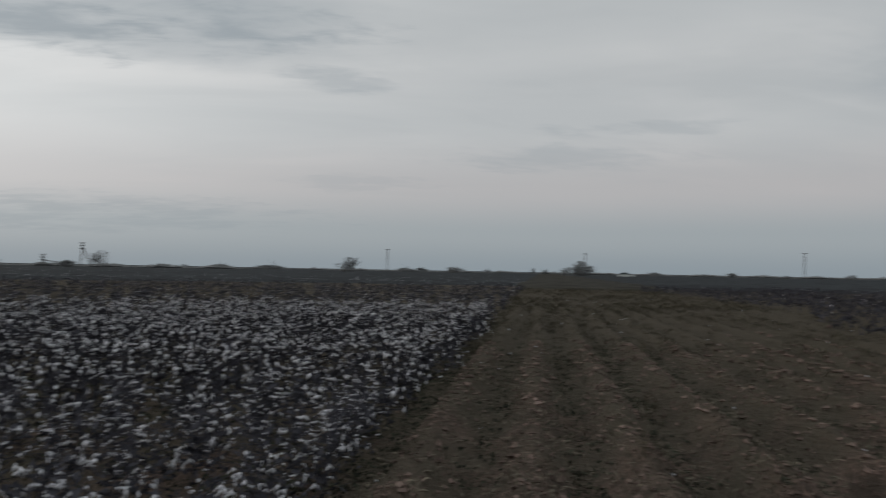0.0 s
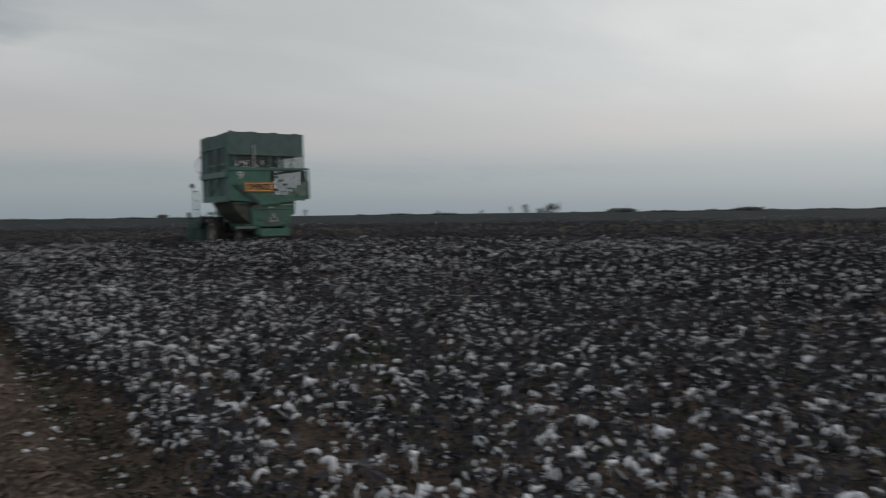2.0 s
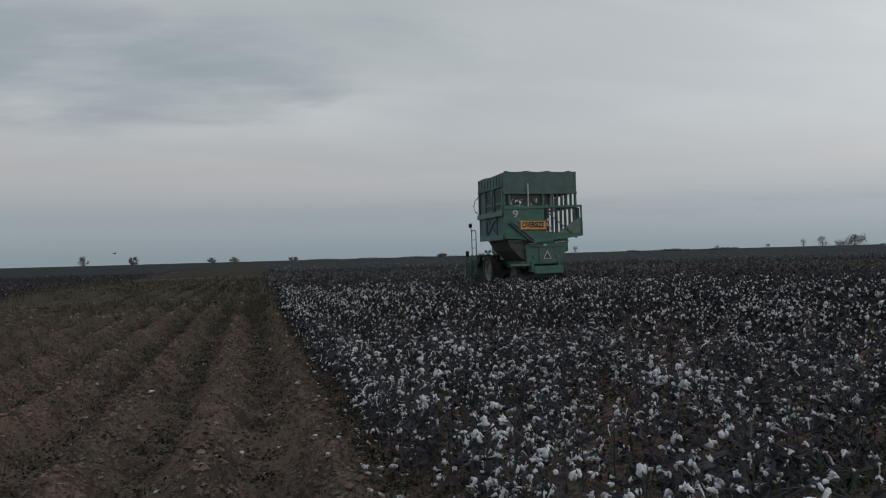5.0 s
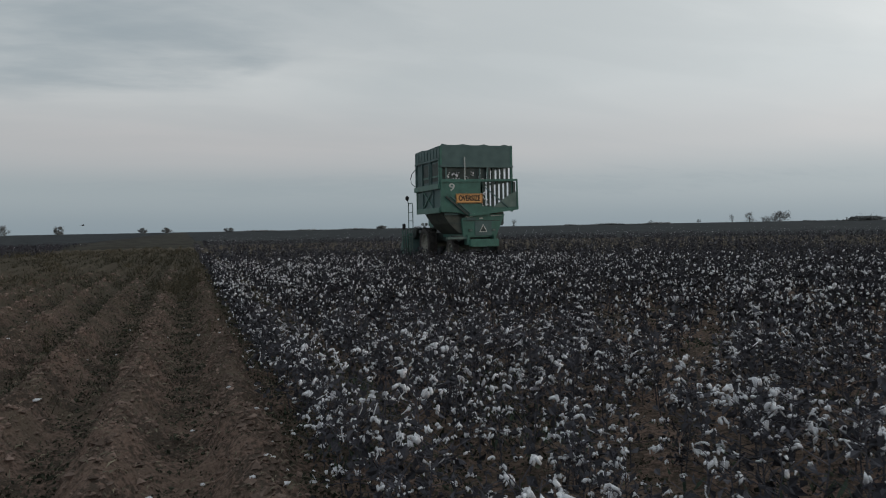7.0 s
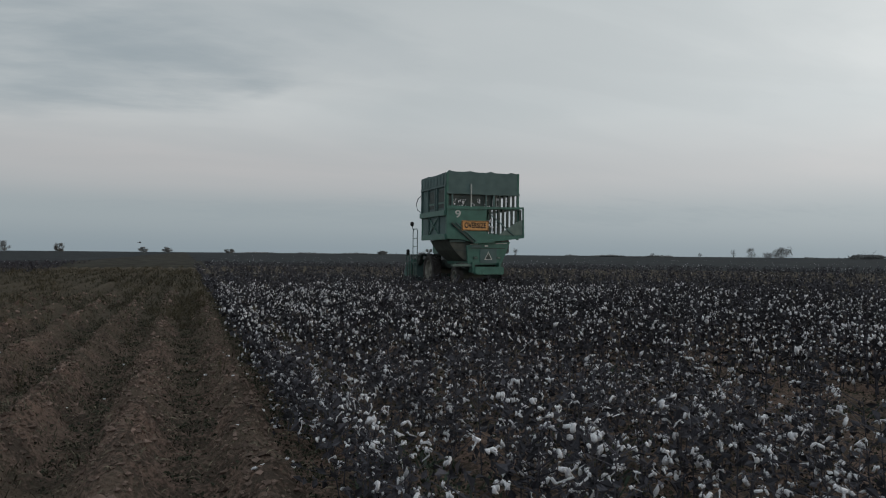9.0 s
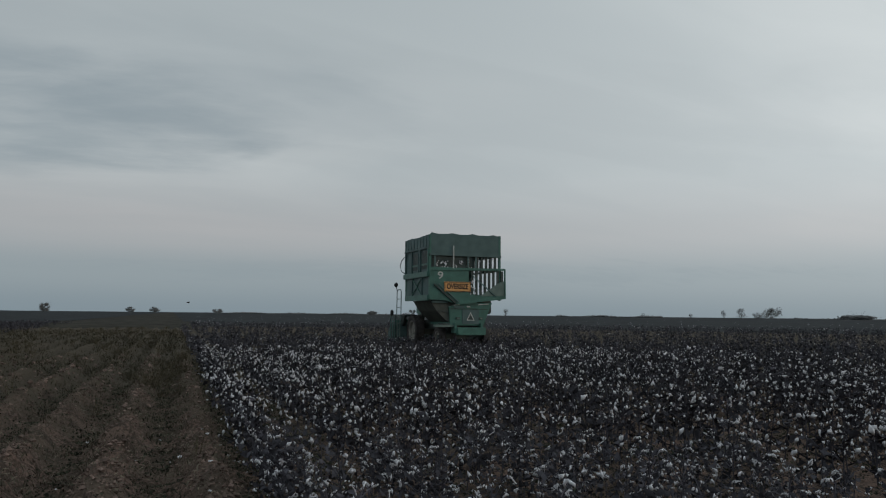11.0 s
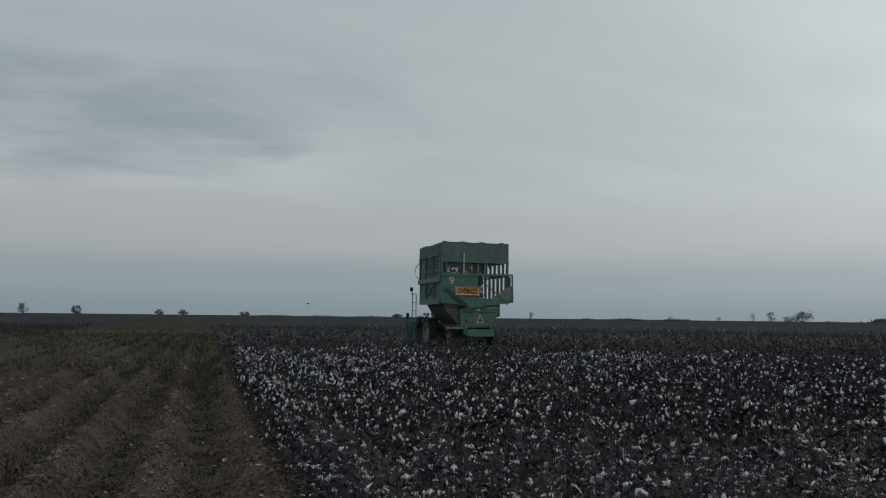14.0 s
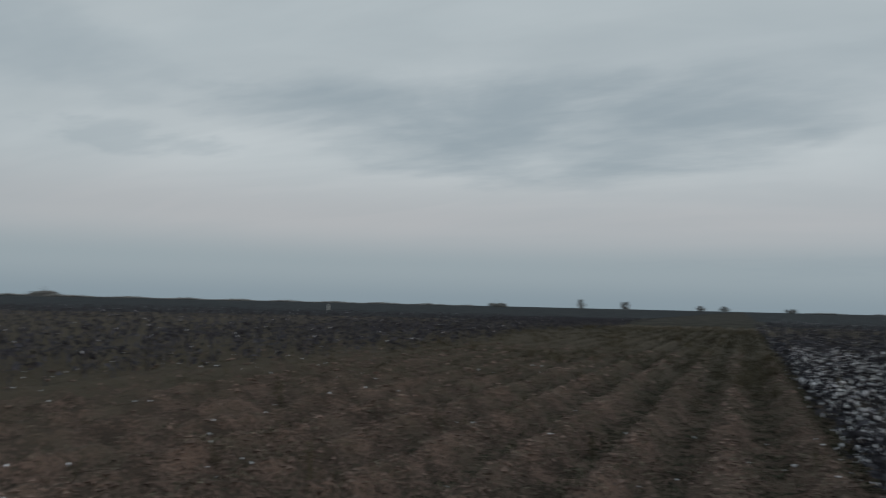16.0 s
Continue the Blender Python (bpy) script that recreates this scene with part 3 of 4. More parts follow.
        f = f[(D.ravel()[f] > begin - 2).any(1)]
        tagged(new(name, mesh_from(name, v, f, [mat])), label, "crop field", kind="stuff")
    # the last bolls that still tell as white specks
    g = np.random.default_rng(57)
    az, d = np.radians(g.uniform(-2, 196, 2600)), 78 * np.exp(g.uniform(0, 1.1, 2600) ** 1.5)
    p = np.stack([np.sin(az) * d, 8 + np.cos(az) * d], 1)
    p = p[p[:, 0] - bend(p[:, 1]) > 1.5]
    v, f = blob(0.032, 1.3, 58, True)
    v, f, m = scatter([(v, f, np.zeros(len(f), int))], p, np.full(len(p), 0.44), g.uniform(0.6, 1.3, len(p)), g)
    tagged(new("far_bolls", mesh_from("far_bolls", v, f, [COTTON], m)), "white specks of far open bolls over the dark crop", "cotton bolls", kind="stuff")


make_far_crop()


def picked_places(n, g, x0, x1, y0, y1):
    p = np.stack([g.uniform(x0, x1, n), g.uniform(y0, y1, n)], 1)
    p[:, 0] += bend(p[:, 1])
    return p


def make_strip_litter():
    """Clods, leaf litter and scraps of lint on the picked strip."""
    g = np.random.default_rng(61)
    lumps = []
    for i in range(8):
        v, f = blob(0.03, 0.7, 700 + i, True)
        lumps.append((v + g.normal(0, 0.006, v.shape), f, np.zeros(len(f), int)))
    p = np.concatenate([picked_places(46000, g, -5, 1.3, -5, 17), picked_places(16000, g, -9, 1.3, 14, 34), picked_places(20000, g, -6, 1.2, -14, -3), picked_places(12000, g, -13, 1.2, -20, 34)])
    u = p[:, 0] - bend(p[:, 1])
    keep = (np.cos((u + 0.36) / ROW * 2 * np.pi) + g.normal(0, 0.5, len(p)) > 0.1) & (np.hypot(p[:, 0], p[:, 1] - 10) < 30 * g.uniform(0.3, 1.1, len(p)))
    p = p[keep]
    v, f, m = scatter(lumps, p, bury(p) + 0.004, np.minimum(g.lognormal(-0.45, 0.5, len(p)), 1.5) * np.clip(np.hypot(p[:, 0], p[:, 1] - 6) / 14, 0.8, 1.7), g)
    tagged(new("soil_clods", mesh_from("soil_clods", v, f, [CLOD], m)), "loose brown clods on the ridges of the picked rows", "soil clods", kind="stuff")
    bits = []
    for i in range(10):
        pieces = [(*leaf_piece(np.array([*g.normal(0, 0.06, 2), g.uniform(0.0, 0.03)]), g.uniform(0.011, 0.026), g), 0) for _ in range(5)]
        bits.append(join(pieces))
    p = np.concatenate([picked_places(22000, g, -6, 1.8, 0, 25), picked_places(9000, g, -14, 2.0, -20, 44), picked_places(18000, g, 0.7, 9.5, -11, 21), picked_places(7000, g, -9, 1.6, -15, -1.5), picked_places(4000, g, -11, 1.6, -26, -11)])
    u = p[:, 0] - bend(p[:, 1])
    far = np.hypot(p[:, 0], p[:, 1] - 8) / 34
    p = p[((np.cos((u + 0.36) / ROW * 2 * np.pi) + g.normal(0, 0.55, len(p)) + 0.5 * noise2(p[:, 0], p[:, 1], 63, 0.6) < -0.25) | (u > 0.75)) & (far < g.uniform(0.25, 1.2, len(p)))]
    # matted thicker where the rows were picked first
    v, f, m = scatter(bits, p, bury(p) + 0.008, g.uniform(0.4, 1.1, len(p)) * np.where(p[:, 1] < -1.5, 1.35, 1.0), g)
    tagged(new("leaf_litter", mesh_from("leaf_litter", v, f, [LITTER], m)), "dull olive leaf and twig litter in the furrows", "plant litter", kind="stuff")
    blades = []
    for i in range(12):
        pieces = []
        for k in range(5):
            a, ln, w = g.uniform(0, 6.28), g.uniform(0.025, 0.07), g.uniform(0.003, 0.007)
            d, s = np.array([math.cos(a), math.sin(a), g.uniform(-0.1, 0.5)]) * ln, np.array([-math.sin(a), math.cos(a), 0.3]) * w
            at = np.array([*g.normal(0, 0.09, 2), 0.012])
            v = np.array([at - d * 0.2 - s, at + d * 0.3 - s + (0, 0, 0.008), at + d, at + d * 0.3 + s + (0, 0, 0.008)])
            pieces.append((v, np.array([(0, 1, 3), (1, 2, 3)]), 0))
        blades.append(join(pieces))
    p = np.concatenate([picked_places(6000, g, -7, 1.6, -14, -1.5), picked_places(8000, g, -6, 1.8, -5, 21), picked_places(5000, g, -13, 1.6, -16, 34)])
    p = p[np.hypot(p[:, 0], p[:, 1] - 6) < 30 * g.uniform(0.3, 1.1, len(p))]
    v, f, m = scatter(blades, p, bury(p), g.uniform(0.6, 1.4, len(p)), g)
    tagged(new("dry_straw", mesh_from("dry_straw", v, f, [STRAW], m)), "short blades of pale dry straw matted on the soil", "straw", kind="stuff")
    # the sward: tufts of short dull blades where the strip has greened over, and low weeds under the thin cotton
    tufts = []
    for i in range(14):
        pieces = []
        for k in range(7):
            a, ln, w = g.uniform(0, 6.28), g.uniform(0.035, 0.10), g.uniform(0.004, 0.009)
            d, s = np.array([math.cos(a) * 0.7, math.sin(a) * 0.7, g.uniform(0.35, 1.1)]) * ln, np.array([-math.sin(a), math.cos(a), 0.2]) * w
            at = np.array([*g.normal(0, 0.07, 2), -0.01])
            pieces.append((np.array([at - s * 0.6, at + d * 0.5 - s, at + d, at + d * 0.5 + s]), np.array([(0, 1, 3), (1, 2, 3)]), 0))
        tufts.append(join(pieces))
    p = np.concatenate([picked_places(9000, g, -9, 1.3, -16, -0.5), picked_places(7000, g, -11, 1.3, -32, -12), picked_places(6000, g, -11, 1.3, -66, -28), picked_places(16000, g, -9, 1.2, 12, 32), picked_places(13000, g, -13, 1.2, 26, 68), picked_places(11000, g, -13, -3.0, -4, 30)])
    p = p[noise2(p[:, 0], p[:, 1], 65, 1.3) + 0.6 * noise2(p[:, 0], p[:, 1], 66, 0.35) + g.normal(0, 0.4, len(p)) > 0.0]
    v, f, m = scatter(tufts, p, bury(p), g.uniform(0.5, 1.2, len(p)) * np.clip(np.hypot(p[:, 0], p[:, 1] - 6) / 16, 0.9, 2.8), g)
    tagged(new("sward", mesh_from("sward", v, f, [SWARD], m)), "thin dull olive grass greening the picked strip", "grass", kind="stuff")
    q = picked_places(24000, g, 1.0, 13, -7, 15)
    q = q[(rich(q[:, 0], q[:, 1]) + g.normal(0, 0.15, len(q)) < 0.46)]
    v, f, m = scatter(tufts, q, bury(q), g.uniform(0.8, 2.0, len(q)), g)
    tagged(new("low_weeds", mesh_from("low_weeds", v, f, [UNDERWEED], m)), "low dull green weeds under the thin cotton", "weeds", kind="stuff")
    # scraps of lint: the nearer ones singly
    scraps = []
    for i in range(8):
        v, f = blob(0.022, 0.6, 800 + i, None)
        scraps.append(mesh_from("lint_scrap", v * np.array([g.uniform(0.8, 1.8), 1, 1]), f, [COTTON], smooth=True))
    p = np.concatenate([picked_places(90, g, -4.0, 1.3, -6, 18), picked_places(110, g, 0.45, 1.3, 2, 18), picked_places(60, g, 0.65, 1.25, 4.5, 9.5)])
    for x, y in p:
        ob = new("lint_scrap", scraps[int(g.integers(8))])
        ob.matrix_basis = pose(x, y, float(ground_height(x, y)) + 0.008, 0, 0, g.uniform(0, 360)) @ Matrix.Scale(g.uniform(0.5, 1.25), 4)
        tagged(ob, "scrap of white cotton lint lying on picked soil", "cotton scrap", "scraps of lint on the soil")
    shapes = []
    for i in range(6):
        v, f = blob(0.02, 0.8, 850 + i, True)
        shapes.append((v, f, np.zeros(len(f), int)))
    p = np.concatenate([picked_places(420, g, -13, -4, -10, 26), picked_places(120, g, -16, -11, 8, 40), picked_places(160, g, -14, 1, -40, -6)])
    v, f, m = scatter(shapes, p, bury(p) + 0.03, g.uniform(0.5, 1.3, len(p)), g)
    tagged(new("lint_specks", mesh_from("lint_specks", v, f, [COTTON], m)), "specks of white lint left on the picked rows", "cotton scraps", kind="stuff")


make_strip_litter()


def weed_mesh(seed, h, spread, n):
    """A dry upright weed: many thin curved stems with small leaves."""
    g = np.random.default_rng(seed)
    out = []
    for i in range(n):
        a, s = g.uniform(0, 6.28), abs(g.normal(0, spread))
        foot = np.array([math.cos(a) * s * 0.3, math.sin(a) * s * 0.3, -0.03])
        tip = np.array([math.cos(a) * s, math.sin(a) * s, h * g.uniform(0.55, 1.0)])
        knee = (foot + tip) / 2 + np.array([0, 0, h * 0.1])
        out += [(*stick(foot, knee, 0.005), 0), (*stick(knee, tip, 0.0035), 0)]
        for k in range(3):
            out.append((*leaf_piece(foot + (tip - foot) * g.uniform(0.3, 1.0) + g.normal(0, 0.02, 3), g.uniform(0.012, 0.03), g), 0))
    v, f, m = join(out)
    return mesh_from("weed", v, f, [WEED], m)


def make_weeds():
    g = np.random.default_rng(71)
    tall = [weed_mesh(900 + i, 0.42, 0.10, 9) for i in range(5)]
    tuft = [weed_mesh(920 + i, 0.40, 0.30, 34) for i in range(4)]

    def put(meshes, x, y, s, label, group):
        ob = new("weed", meshes[int(g.integers(len(meshes)))])
        ob.matrix_basis = pose(x, y, float(ground_height(x, y)), 0, 0, g.uniform(0, 360)) @ Matrix.Scale(s, 4)
        tagged(ob, label, "weed", group)

    for x, y, s in ((-1.75, 16.2, 1.0), (-0.9, 20.5, 0.9), (-2.6, 23.5, 1.2), (-4.2, 19.0, 0.9), (-5.2, 28.0, 1.1), (-3.1, 12.6, 0.8), (0.45, 15.6, 0.6), (-6.4, 17.0, 1.0), (-7.8, 21.0, 0.9),
                    (-1.9, 9.3, 0.7), (-1.5, 4.6, 0.8), (-3.4, -8.0, 0.9), (-5.0, -12.0, 0.8), (-2.2, -5.2, 0.6), (-4.5, -3.9, 0.8)):
        put(tall, x, y, s, "dead upright weed on a picked cotton row", "weeds on the picked rows")
    for i in range(18):
        put(tuft, g.normal(0.2, 0.42), g.uniform(22, 31), g.uniform(0.5, 0.95), "tuft of dry olive grass beside the standing cotton", "grass tufts")
    for i in range(150):
        put(tuft, g.uniform(-11, 0.6), g.uniform(27, 74), g.uniform(0.45, 0.9), "low tuft of dry olive grass on the picked strip", "grass tufts")
    for i in range(60):
        x = g.uniform(-13, -3)
        put(tall, x, g.uniform(8, 40), g.uniform(0.35, 0.9), "dead upright weed on a picked cotton row", "weeds on the picked rows")


make_weeds()


def part(name, bm, mat, parent, label=""):
    """A bmesh as one mesh object under its thing."""
    me = bpy.data.meshes.new(name)
    bm.to_mesh(me)
    bm.free()
    me.materials.append(mat)
    ob = new(name, me)
    ob.parent = parent
    return tagged(ob, label)


def box(x0, x1, y0, y1, z0, z1, bevel=0.0):
    bm = bmesh.new()
    bmesh.ops.create_cube(bm, size=1, matrix=Matrix.Translation(((x0 + x1) / 2, (y0 + y1) / 2, (z0 + z1) / 2)) @ Matrix.Diagonal((x1 - x0, y1 - y0, z1 - z0, 1)))
    if bevel:
        bmesh.ops.bevel(bm, geom=bm.edges[:], offset=bevel, segments=2, affect="EDGES", clamp_overlap=True)
    return bm


def prism(poly, y0, y1):
    """A flat outline (x, z) given thickness from y0 to y1."""
    bm = bmesh.new()
    a = [bm.verts.new((x, y0, z)) for x, z in poly]
    b = [bm.verts.new((x, y1, z)) for x, z in poly]
    bm.faces.new(a)
    bm.faces.new(b[::-1])
    for i in range(len(poly)):
        j = (i + 1) % len(poly)
        bm.faces.new((a[j], a[i], b[i], b[j]))
    bmesh.ops.recalc_face_normals(bm, faces=bm.faces[:])
    return bm


def side_prism(poly, x0, x1):
    """A flat outline (y, z) given thickness from x0 to x1."""
    bm = prism(poly, x0, x1)
    for v in bm.verts:
        v.co = Vector((v.co.y, v.co.x, v.co.z))
    bmesh.ops.recalc_face_normals(bm, faces=bm.faces[:])
    return bm


def bar(a, b, w, bm=None):
    """A square bar from a to b."""
    bm = bm or bmesh.new()
    a, b = Vector(a), Vector(b)
    m = Matrix.Translation((a + b) / 2) @ (b - a).to_track_quat("Z", "Y").to_matrix().to_4x4() @ Matrix.Diagonal((w, w, (b - a).length, 1))
    bmesh.ops.create_cube(bm, size=1, matrix=m)
    return bm


def tube(points, r, sides=8):
    bm = bmesh.new()
    rings = []
    pts = [Vector(p) for p in points]
    for i, p in enumerate(pts):
        d = (pts[min(i + 1, len(pts) - 1)] - pts[max(i - 1, 0)]).normalized()
        q = d.to_track_quat("Z", "Y")
        rings.append([bm.verts.new(p + q @ Vector((math.cos(t) * r, math.sin(t) * r, 0))) for t in [k * 2 * math.pi / sides for k in range(sides)]])
    for a, b in zip(rings, rings[1:]):
        for k in range(sides):
            bm.faces.new((a[k], a[(k + 1) % sides], b[(k + 1) % sides], b[k]))
    bm.faces.new(rings[0][::-1])
    bm.faces.new(rings[-1])
    bmesh.ops.recalc_face_normals(bm, faces=bm.faces[:])
    return bm


def letters(text, size, mat, parent, m, name="lettering", bold=0.0):
    """Words in the built-in font, as a thin mesh."""
    cu = bpy.data.curves.new(name, "FONT")
    cu.offset = bold
    cu.body, cu.size, cu.extrude, cu.align_x, cu.align_y = text, size, 0.004, "CENTER", "CENTER"
    tmp = bpy.data.objects.new("tmp_text", cu)
    scene.collection.objects.link(tmp)
    bpy.context.view_layer.update()
    me = bpy.data.meshes.new_from_object(tmp.evaluated_get(bpy.context.evaluated_depsgraph_get()))
    bpy.data.objects.remove(tmp)
    me.transform(m)
    me.materials.clear()
    me.materials.append(mat)
    ob = new(name, me)
    ob.parent = parent
    return ob


def revolve(profile, x_axis_sides=28):
    """A wheel from (radius, across) pairs, turned about the x axis."""
    bm = bmesh.new()
    rings = []
    for k in range(x_axis_sides):
        t = k * 2 * math.pi / x_axis_sides
        rings.append([bm.verts.new((w, math.cos(t) * r, math.sin(t) * r)) for r, w in profile])
    for k in range(x_axis_sides):
        a, b = rings[k], rings[(k + 1) % x_axis_sides]
        for i in range(len(profile) - 1):
            bm.faces.new((a[i], a[i + 1], b[i + 1], b[i]))
    bmesh.ops.recalc_face_normals(bm, faces=bm.faces[:])
    return bm


WHEELS = []


def make_wheel(root, x, y, r, w):
    """A lugged tyre on a dished rim, centred on its own axle."""
    tread = [(r * 0.62, -w * 0.40), (r * 0.80, -w * 0.5), (r * 0.94, -w * 0.46), (r * 0.96, -w * 0.3), (r * 0.96, w * 0.3), (r * 0.94, w * 0.46), (r * 0.80, w * 0.5), (r * 0.62, w * 0.40), (r * 0.62, -w * 0.40)]
    bm = revolve(tread)
    for k in range(22):
        t = k * 2 * math.pi / 22
        for s in (-1, 1):
            tt = t + (0.14 if s > 0 else 0)
            m = Matrix.Rotation(tt, 4, "X") @ Matrix.Translation((s * w * 0.24, 0, r * 0.965)) @ Matrix.Rotation(s * 0.6, 4, "Z") @ Matrix.Diagonal((w * 0.52, 0.05 * r / 0.75, r * 0.07, 1))
            bmesh.ops.create_cube(bm, size=1, matrix=m)
    wheel = part("wheel", bm, RUBBER, root, "dusty black lugged tyre")
    s = -1 if x < 0 else 1
    rim = revolve([(r * 0.64, s * w * 0.42), (r * 0.58, s * w * 0.40), (r * 0.52, s * w * 0.15), (r * 0.22, s * w * 0.12), (r * 0.18, s * w * 0.30), (0.01, s * w * 0.31)], 24)
    part("rim", rim, RIM, wheel, "faded pale wheel rim")
    wheel.matrix_basis = pose(x, y, r - 0.02)
    WHEELS.append((wheel, (x, y, r - 0.02), r))


def make_picker():
    """Origin on the ground under the basket's rear; the machine drives along +y."""
    root = tagged(new("cotton_picker"), "green cotton picker with a tall slatted basket, driving away", "cotton picker")
    L, R, RW, F = -1.97, 1.42, 1.60, 3.40     # left, right, right of the lower wing, front
    g = np.random.default_rng(91)
    # rear of the basket: solid top, open middle, deep lower frame
    rim = [(L, 4.14), (R, 4.14), (R, 5.06)]
    for k in range(14):
        x = R - (R - L) * (k + 0.5) / 14
        rim.append((x, 5.05 + (0.03 if k % 4 == 1 else -0.02) * g.uniform(0.4, 1.2)))
    rim.append((L, 4.96))
    part("rear_panel", prism(rim, 0.0, 0.05), DGREEN, root, "dusty dark green sheet panel")
    part("front_panel", box(L + 0.05, R - 0.06, F - 0.05, F, 2.2, 4.98), DARKSTEEL, root)
    part("roof_screen", box(L + 0.05, R - 0.05, 0.05, F, 4.90, 4.94), DARKSTEEL, root)
    part("basket_floor", prism([(L + 0.05, 2.16), (R - 0.05, 2.30), (R - 0.05, 2.36), (L + 0.05, 2.22)], 0.05, F - 0.06), DARKSTEEL, root)
    for x, y, top in ((L + 0.05, 0.03, 4.97), (R - 0.04, 0.03, 5.05), (L + 0.05, F - 0.06, 4.97), (R - 0.04, F - 0.06, 5.0)):
        part("corner_post", box(x - 0.05, x + 0.05, y - 0.045, y + 0.06, 2.15, top, 0.01), GREEN, root)
    for x in (-1.70, -0.15, 0.22):
        part("rear_upright", box(x - 0.04, x + 0.04, -0.035, 0.0, 3.45, 4.12, 0.008), DGREEN, root)
    for z, h in ((4.12, 0.05), (3.50, 0.07)):
        part("rear_rail", box(L, R + 0.02, -0.06, 0.03, z - h, z + h, 0.012), GREEN if z < 4 else DGREEN, root)
    # one solid dark sheet stands for the mesh and the shaded interior behind it
    part("shade_screen", box(L + 0.1, 0.2, 0.06, 0.09, 3.5, 4.14), DARKSTEEL, root, "grimy mesh screen as a solid sheet, the basket's inner shade in its colour")
    for x in np.arange(0.30, 1.34, 0.215):
        part("slat", box(x - 0.055, x + 0.055, 0.0, 0.04, 3.52, 4.12), DARKSTEEL, root)
    # cotton caught in the screen
    for n, (x0, x1, z0, z1, y) in ((26, (-1.70, -1.05, 3.50, 3.85, 0.035)), (12, (-0.12, 0.18, 2.42, 3.02, -0.10)), (16, (-0.75, 0.15, 3.52, 3.95, 0.035)), (30, (0.3, 1.2, 3.55, 4.08, 0.05)), (40, (-0.1, 0.65, 2.5, 3.40, -0.03))):
        pieces = []
        for k in range(n):
            v, f = blob(g.uniform(0.016, 0.042), g.uniform(0.8, 1.8), int(g.integers(1e6)), None)
            pieces.append((v * np.array([1, 0.5, 1]) + np.array([g.uniform(x0, x1), y, g.uniform(z0, z1)]), f, 0))
        v, f, m = join(pieces)
        ob = new("caught_lint", mesh_from("caught_lint", v, f, [COTTON], smooth=True))
        ob.parent = root
        tagged(ob, "wads of white lint caught in the mesh", kind="stuff")
    # lower frame, set out a hand's width
    part("lower_panel", prism([(L, 3.44), (-0.15, 3.44), (-0.15, 2.45), (0.25, 2.30), (0.25, 2.0), (-0.67, 1.97), (-1.2, 2.13), (L, 2.16)], -0.10, -0.04), GREEN, root)
    part("lower_top_rail", bar((L, -0.10, 3.46), (RW, -0.10, 3.54), 0.09), GREEN, root)
    part("lower_bottom_rail", bar((-0.7, -0.10, 2.0), (RW, -0.10, 2.28), 0.10), GREEN, root)
    part("lower_sill", prism([(-0.15, 2.06), (RW, 2.24), (RW, 2.44), (0.2, 2.40), (-0.15, 2.48)], -0.09, -0.05), GREEN, root)
    part("wing_post", bar((RW - 0.02, -0.10, 3.54), (RW + 0.01, -0.10, 2.26), 0.06), GREEN, root)
    for x in np.arange(0.02, 1.50, 0.205):
        part("slat", box(x - 0.055, x + 0.055, -0.09, -0.05, 2.36, 3.46), DARKSTEEL, root)
    part("brace", bar((0.0, -0.12, 3.25), (1.15, -0.12, 2.34), 0.045), DGREEN, root)
    part("wing_screen", prism([(0.40, 2.34), (1.56, 2.36), (1.56, 3.04), (1.25, 2.92)], -0.105, -0.095), MESHGREEN, root, "weathered pale green mesh panel")
    part("strut", bar((-1.76, -0.14, 2.82), (-0.78, -0.14, 2.02), 0.07), DARKSTEEL, root)
    part("strut", bar((-1.55, -0.13, 2.84), (-0.62, -0.13, 2.06), 0.05), DGREEN, root)
    part("drain_pipe", tube([(-0.86, -0.07, 3.50), (-0.86, -0.07, 4.0), (-0.86, -0.07, 4.52)], 0.032), PALE, root, "chalky white upright pipe")
    # sides
    for x0, x1 in ((L, L + 0.05),):
        part("side_panel", box(x0 + 0.02, x1 + 0.02, 0.08, F - 0.1, 3.30, 4.50), DGREEN, root)
        part("side_lid", side_prism([(0.0, 4.46), (F, 4.40), (F, 4.97), (F * 0.7, 5.0), (F * 0.45, 4.95), (0.0, 4.98)], x0 - 0.03, x0 + 0.02), DGREEN, root)
        part("side_rail", box(x0 - 0.10, x0 + 0.02, -0.05, F + 0.02, 3.14, 3.38, 0.02), GREEN, root)
        part("lid_rail", box(x0 - 0.06, x0 + 0.02, 0.0, F, 4.38, 4.46, 0.01), DGREEN, root)
        part("lower_side", box(x0 + 0.02, x1 + 0.02, 0.0, F - 0.15, 2.16, 3.14), DGREEN, root)
        part("lower_side_rail", box(x0 - 0.07, x0 + 0.02, -0.04, F - 0.2, 2.12, 2.36, 0.02), GREEN, root)
        for y in (0.06, 1.15, 1.35, 2.35, F - 0.1):
            part("side_post", box(x0 - 0.05, x0 + 0.02, y - 0.05, y + 0.05, 3.38, 4.40, 0.008), GREEN if y < 1 else DGREEN, root)
        for y0, y1 in ((0.22, 1.02), (1.48, 2.26)):
            part("side_inset", box(x0 + 0.005, x0 + 0.021, y0, y1, 3.50, 4.28), DARKSTEEL, root, "dark inset side panel")
            part("inset_rail", box(x0 - 0.03, x0 + 0.006, y0, y1, 3.66, 3.74, 0.006), GREEN, root)
        for y in np.arange(0.3, 3.3, 0.42):
            part("lid_rib", box(x0 - 0.05, x0 - 0.03, y - 0.03, y + 0.03, 4.47, 4.90, 0.006), DGREEN, root)
